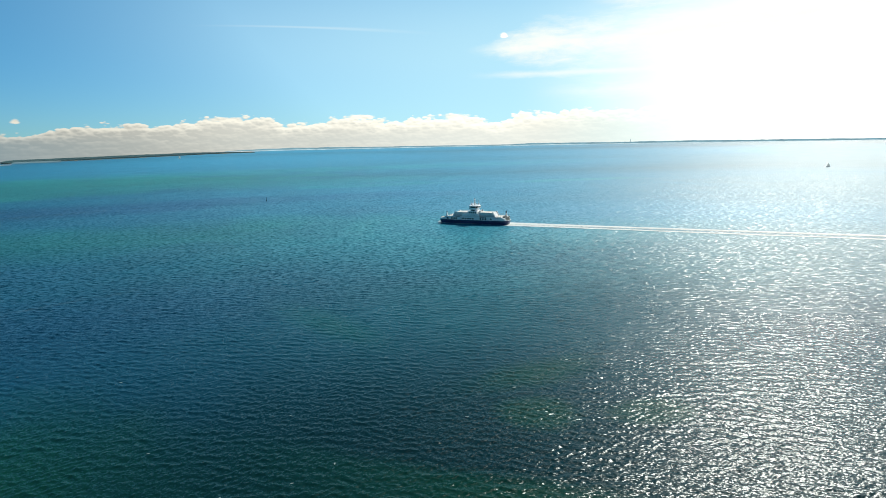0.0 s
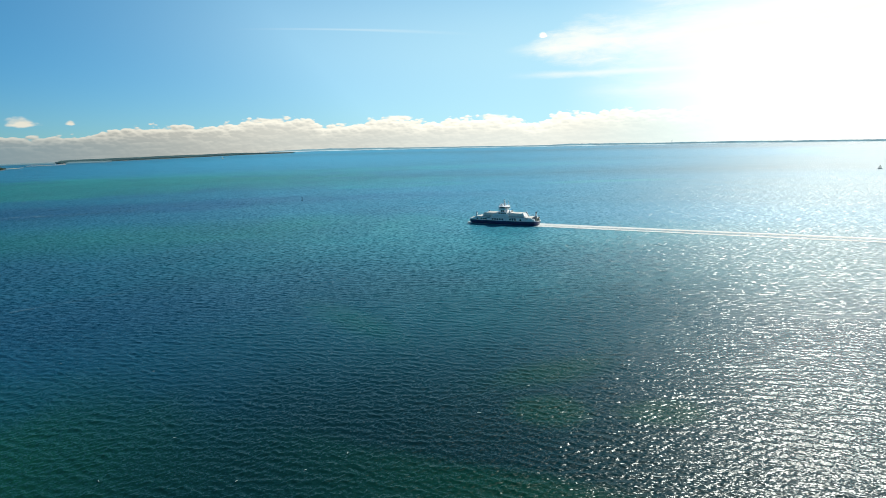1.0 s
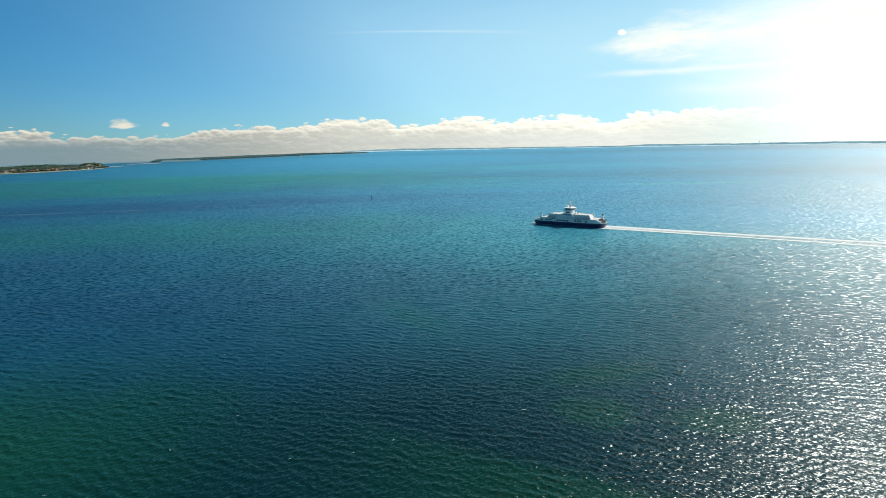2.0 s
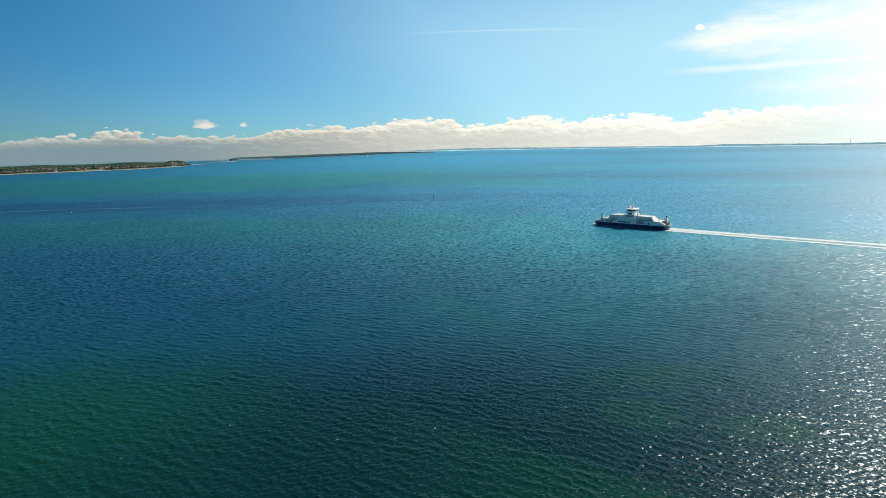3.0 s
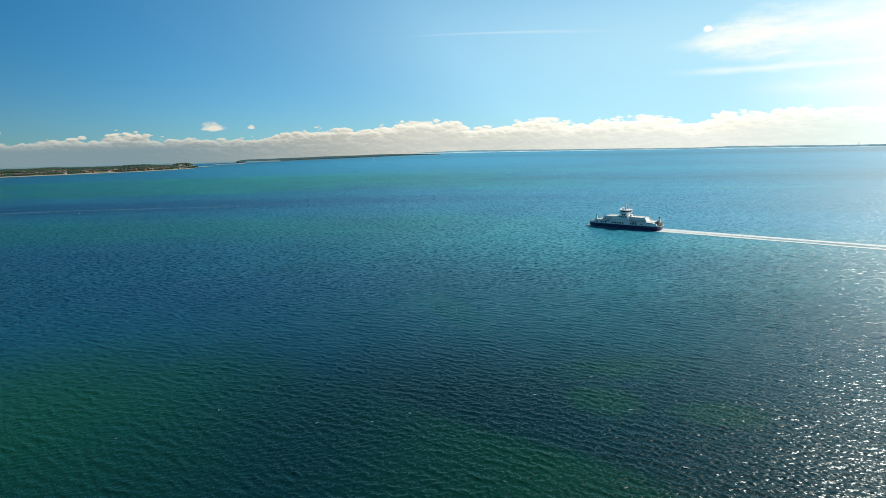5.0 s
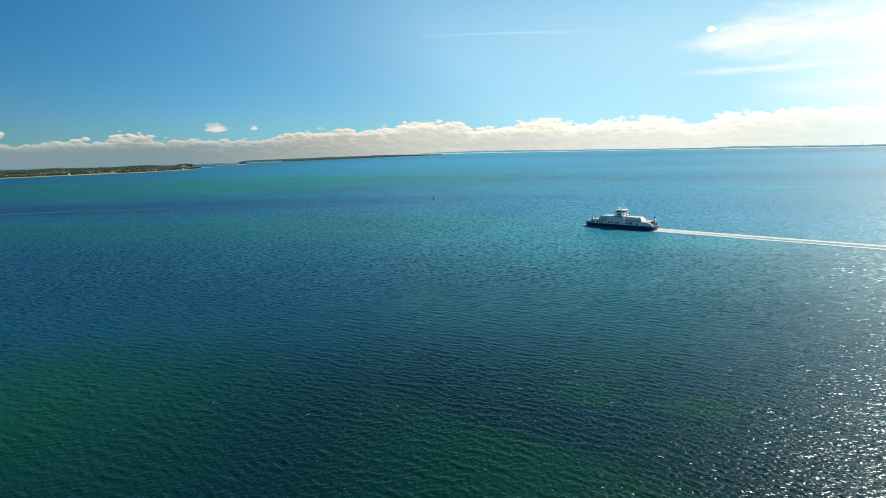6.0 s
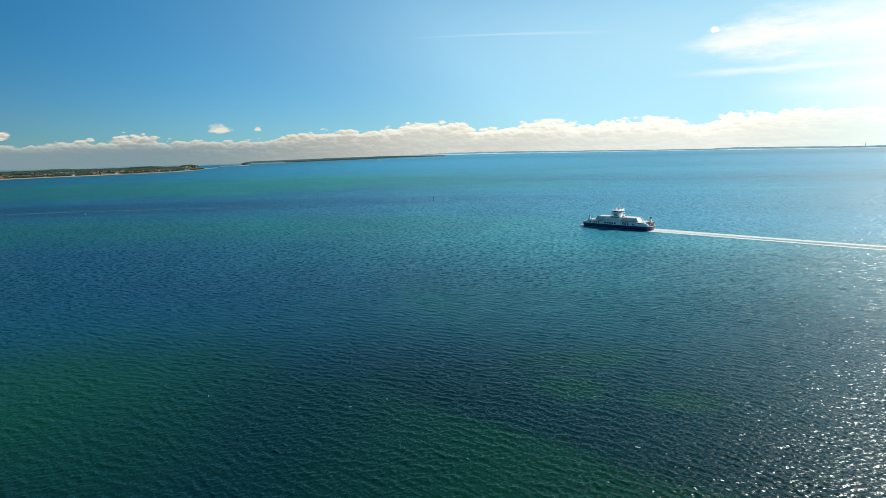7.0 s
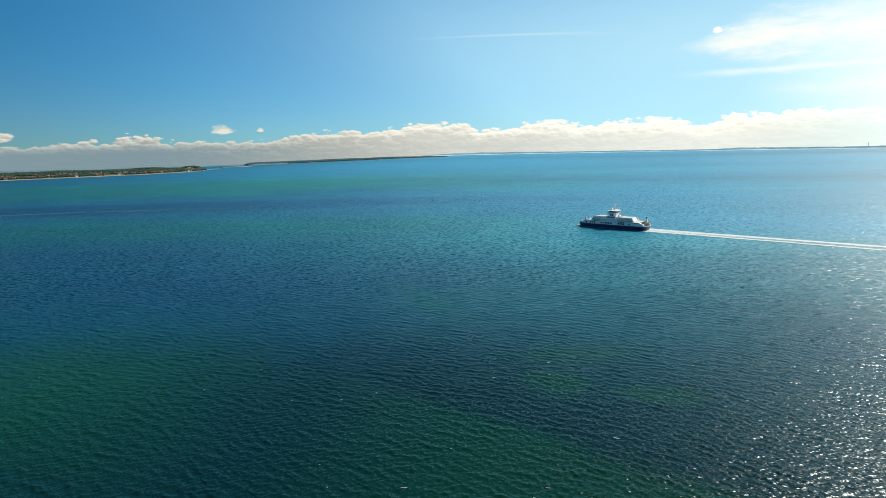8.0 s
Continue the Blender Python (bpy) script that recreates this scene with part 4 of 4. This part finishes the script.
        ramp = part("car_ramp", prism(((sign * 22.4, 2.9), (sign * 22.8, 2.9), (sign * 23.9, top), (sign * 23.5, top)), -3.4, 3.4, 0.04), RAMP_PAINT, ferry, "weathered ochre-grey steel car ramp folded up")
        for y in (-3.0, -1.0, 1.0, 3.0):
            part("rib", prism(((sign * 22.8, 3.0), (sign * 23.05, 3.0), (sign * 24.1, top - 0.1), (sign * 23.9, top - 0.1)), y - 0.08, y + 0.08), STEEL, ramp)
        for side in (1, -1):
            part("end_bulwark", prism(((sign * 20.2, 2.9), (sign * 20.6, 4.0), (sign * 23.6, 3.5), (sign * 23.6, 2.9)), side * 4.4 - 0.1, side * 4.4 + 0.1, 0.02), WHITE_PAINT, ferry)
    return ferry


def octagon(w, d):
    k = 0.55
    return [(w, -d * k), (w, d * k), (w * k, d), (-w * k, d), (-w, d * k), (-w, -d * k), (-w * k, -d), (w * k, -d)]


def rail(way, z, height):
    """Posts and two bars along a way of x, y points."""
    bm = bmesh.new()
    for a, b in zip(way, way[1:]):
        a, b = Vector((*a, z)), Vector((*b, z))
        for h in (0.5, 1.0):
            rod(a + Vector((0, 0, height * h)), b + Vector((0, 0, height * h)), 0.035, sides=5, bm=bm)
        count = max(1, int((b - a).length / 1.5))
        for i in range(count + 1):
            p = a.lerp(b, i / count)
            rod(p, p + Vector((0, 0, height)), 0.03, sides=5, bm=bm)
    return bm


build_ferry()

# ---- houses on the coast ----


def house(m, length, depth, eaves, ridge, wall, roof, label):
    ob = thing("house", label, "house", m, "houses along the coast")
    body = part("wall", box(-length / 2, length / 2, -depth / 2, depth / 2, -1.0, eaves), wall, ob)
    o = 0.5
    bm = bmesh.new()
    pts = []
    for x in (-length / 2 - o, length / 2 + o):
        pts.append([bm.verts.new(p) for p in ((x, -depth / 2 - o, eaves - 0.2), (x, 0, ridge), (x, depth / 2 + o, eaves - 0.2), (x, 0, ridge - 0.5))])
    a, b = pts
    for i in range(4):
        j = (i + 1) % 4
        bm.faces.new((a[i], a[j], b[j], b[i]))
    bm.faces.new(a[::-1])
    bm.faces.new(b)
    bmesh.ops.recalc_face_normals(bm, faces=bm.faces)
    top = part("roof", bm, roof, ob)
    # gables close the space under the roof
    for x in (-length / 2, length / 2):
        part("gable", prism_yz(((-depth / 2, eaves), (0, ridge - 0.3), (depth / 2, eaves)), x - 0.12, x + 0.12), wall, ob)
    part("chimney", box(length * 0.2 - 0.4, length * 0.2 + 0.4, -0.4, 0.4, ridge - 0.8, ridge + 0.9, 0.03), WALL_BRICK, top)
    for x in (-length * 0.3, 0.0, length * 0.3):
        part("window", box(x - 0.6, x + 0.6, -depth / 2 - 0.04, -depth / 2 + 0.06, 0.9, 2.1), GLASS, ob)
    return ob


def prism_yz(outline, x0, x1):
    bm = bmesh.new()
    near = [bm.verts.new((x0, y, z)) for y, z in outline]
    far = [bm.verts.new((x1, y, z)) for y, z in outline]
    bm.faces.new(near)
    bm.faces.new(far[::-1])
    for i in range(len(outline)):
        j = (i + 1) % len(outline)
        bm.faces.new((near[j], near[i], far[i], far[j]))
    bmesh.ops.recalc_face_normals(bm, faces=bm.faces)
    return bm


def coast_houses():
    kinds = ((WALL_WHITE, TILE_RED, "white house with a red tiled roof among trees"), (WALL_BRICK, TILE_RED, "red brick house with a red tiled roof"),
             (WALL_WHITE, TILE_DARK, "white house with a dark roof near the beach"), (WALL_BRICK, TILE_DARK, "brick house with a dark grey roof"))
    models = [house(pose(0, 0, -500), 5.8 + 1.0 * i, 4.8 + 0.4 * i, 2.2, 4.2 + 0.2 * i, *k) for i, k in enumerate(kinds)]
    rng = np.random.default_rng(31)
    a, b = smooth_line(COAST, 400), smooth_line(COAST_BACK, 400)
    used = []
    picks = [0, 3, 2, 1, 3, 0, 2, 3, 1]
    tries = 0
    first = [True] * 4
    while len(used) < 120 and tries < 6000:
        tries += 1
        i = int(rng.integers(70, 385))
        s = 0.05 + 0.26 * float(rng.random()) ** 1.7
        p = a[i] + (b[i] - a[i]) * s
        if any(np.hypot(*(p - q)) < 17 for q in used):
            continue
        if np.hypot(p[0] + 905, p[1] - 1985) < 85:
            continue
        used.append(p)
        d = b[i] - a[i]
        face = math.degrees(math.atan2(d[1], d[0])) - 90 + rng.normal() * 40
        z = float(np.interp(s, (0.02, 0.05, 0.15, 0.5), (0.5, 1.2, 2.5, 4.5))) + 1.0
        k = picks[len(used) % len(picks)]
        m = pose(p[0], p[1], z + 0.2, 0, 0, face)
        if first[k]:
            models[k].matrix_basis = m
            first[k] = False
        else:
            copy_thing(models[k], m)


coast_houses()

# ---- boats and marks ----


def sailing_boat(m, height=10.0, label="small white sailing boat on open water"):
    ob = thing("sailing_boat", label, "sailing boat", m, "sailing boats")
    length = height * 0.85
    rings = []
    for x, w, z in ((-0.5, 0.10, 0.9), (-0.25, 0.16, 0.85), (0.1, 0.16, 0.9), (0.35, 0.10, 1.0), (0.5, 0.012, 1.1)):
        rings.append([(x * length, w * length, z), (x * length, w * length * 0.6, -0.3), (x * length, -w * length * 0.6, -0.3), (x * length, -w * length, z)])
    part("hull", loft(rings), WHITE_PAINT, ob)
    part("cabin", box(-0.15 * length, 0.12 * length, -0.09 * length, 0.09 * length, 0.8, 1.5, 0.1), WHITE_PAINT, ob)
    part("mast", rod((0.05 * length, 0, 0.9), (0.05 * length, 0, height), 0.09, 0.05), STEEL, ob)
    part("boom", rod((0.04 * length, 0, 1.9), (-0.40 * length, 0, 1.9), 0.06), STEEL, ob)
    return ob


def hoist(ob, height):
    length = height * 0.85
    bm = bmesh.new()
    for side in (-0.03, 0.03):
        v = [bm.verts.new((0.04 * length, side, 2.0)), bm.verts.new((-0.39 * length, side, 2.0)), bm.verts.new((-0.18 * length, side + 0.35, 5.0)), bm.verts.new((0.04 * length, side, height - 0.3))]
        bm.faces.new((v[0], v[1], v[2]))
        bm.faces.new((v[0], v[2], v[3]))
    part("main_sail", bm, SAIL_CLOTH, ob)
    bm = bmesh.new()
    v = [bm.verts.new(p) for p in ((0.48 * length, 0, 1.4), (0.07 * length, 0.1, 2.0), (0.06 * length, 0, height * 0.85), (0.49 * length, 0.05, 1.4), (0.07 * length, 0.16, 2.0), (0.06 * length, 0.06, height * 0.85))]
    bm.faces.new(v[:3])
    bm.faces.new(v[3:])
    part("fore_sail", bm, SAIL_CLOTH, ob)
    return ob


hoist(sailing_boat(pose(-339, 2745, 0, 0, 0, 10), 14.0), 14.0)
hoist(sailing_boat(pose(885, 718, 0, 0, 0, 130), 7.5, "small white sailing boat in the sun glitter"), 7.5)


for index, (x, y) in enumerate(((-905, 2330), (-890, 2360), (-916, 2300), (-872, 2385))):
    sailing_boat(pose(x, y, 0, 0, 0, 40 + 55 * index), 12.0 + index, "moored white sailing boat with bare mast")


def breakwater():
    way = smooth_line(((-930, 2290), (-880, 2330), (-845, 2400)), 30)
    verts = []
    for i, (x, y) in enumerate(way):
        for off, z in ((-5, -0.6), (-2, 1.6), (2, 1.8), (5, -0.6)):
            k = 1 + 0.35 * noise.noise((i * 0.9, off, 2))
            verts.append((x + off * k, y - off * 0.4, z * k))
    ob = sheet("breakwater", np.array(verts), grid_faces(30, 4), STONE, smooth=False)
    tagged(ob, "grey stone breakwater at the mouth of the inlet", "breakwater")


breakwater()


def spar_buoy(x, y, height, label, paint):
    ob = thing("spar_buoy", label, "buoy", pose(x, y, 0, 4, 2, 0), "sea marks")
    part("float", rod((0, 0, -1.0), (0, 0, 0.8), 0.5, 0.35, 12), paint, ob)
    part("pole", rod((0, 0, 0.8), (0, 0, height), 0.12, 0.08), paint, ob)
    part("topmark", rod((0, 0, height), (0, 0, height + 0.7), 0.35, 0.02, 10), paint, ob)
    return ob


spar_buoy(-9, 602, 3.2, "slim dark spar buoy standing in the sea", BLACK_PAINT)
spar_buoy(-341, 523, 0.25, "small pale buoy floating in the sea", SAIL_CLOTH)
spar_buoy(1453, 3158, 4.5, "dark sea mark far out on the water", BLACK_PAINT)


def chimney_tower():
    a, r = radians(35.8), 4850
    ob = thing("tower", "tall slim tower on the distant land", "tower", pose(r * math.sin(a), r * math.cos(a), 8))
    # shaft and cap glow in the same painted haze colour as the land
    part("shaft", rod((0, 0, 0), (0, 0, 24), 2.0, 1.3, 12), DISTANCE_GLOW, ob)
    part("cap", rod((0, 0, 24), (0, 0, 31), 1.8, 0.8, 12), DISTANCE_GLOW, ob)


chimney_tower()


# ---- foam on the water ----


def bow_wave():
    nose = FERRY_AT + AHEAD * 26.2
    side = AHEAD.cross(Vector((0, 0, 1)))
    for sign in (1, -1):
        way = []
        for i in range(20):
            p = nose - AHEAD * (i * 2.4) + side * (sign * (0.4 + 6.0 * min(1.0, i / 3.4) + 0.03 * i))
            way.append((p.x, p.y))
        strip("bow_wave", way, (3.6, 0.6), BOW_FOAM, "white bow wave curling off the ferry", 0.6, 0.3)


bow_wave()


def flecks():
    """Scattered scraps of foam on the near water."""
    rng = np.random.default_rng(17)
    verts, faces = [], []
    for _ in range(40):
        r, a = 70 + 200 * rng.random() ** 1.5, radians(rng.uniform(-42, 52))
        cx, cy = r * math.sin(a), r * math.cos(a)
        size, stretch, turn = rng.uniform(0.05, 0.15), rng.uniform(1.8, 4.5), rng.normal() * 0.5
        first = len(verts)
        for q in range(8):
            w = rng.uniform(0.6, 1.3) * size
            u, v = stretch * w * math.cos(q * math.pi / 4), w * math.sin(q * math.pi / 4)
            verts.append((cx + u * math.cos(turn) - v * math.sin(turn), cy + u * math.sin(turn) + v * math.cos(turn)))
        faces += [(first, first + 1, first + 2, first + 3), (first, first + 3, first + 4, first + 7), (first + 4, first + 5, first + 6, first + 7)]
    xy = np.array(verts)
    z = wave_height(xy[:, 0], xy[:, 1], np.maximum(0.16, 0.0024 * np.hypot(xy[:, 0], xy[:, 1]))) + 0.10
    ob = sheet("foam_flecks", np.column_stack([xy, z]), faces, FOAM_SCRAPS)
    tagged(ob, "small pale scraps of foam on the waves", "foam", kind="stuff")


flecks()
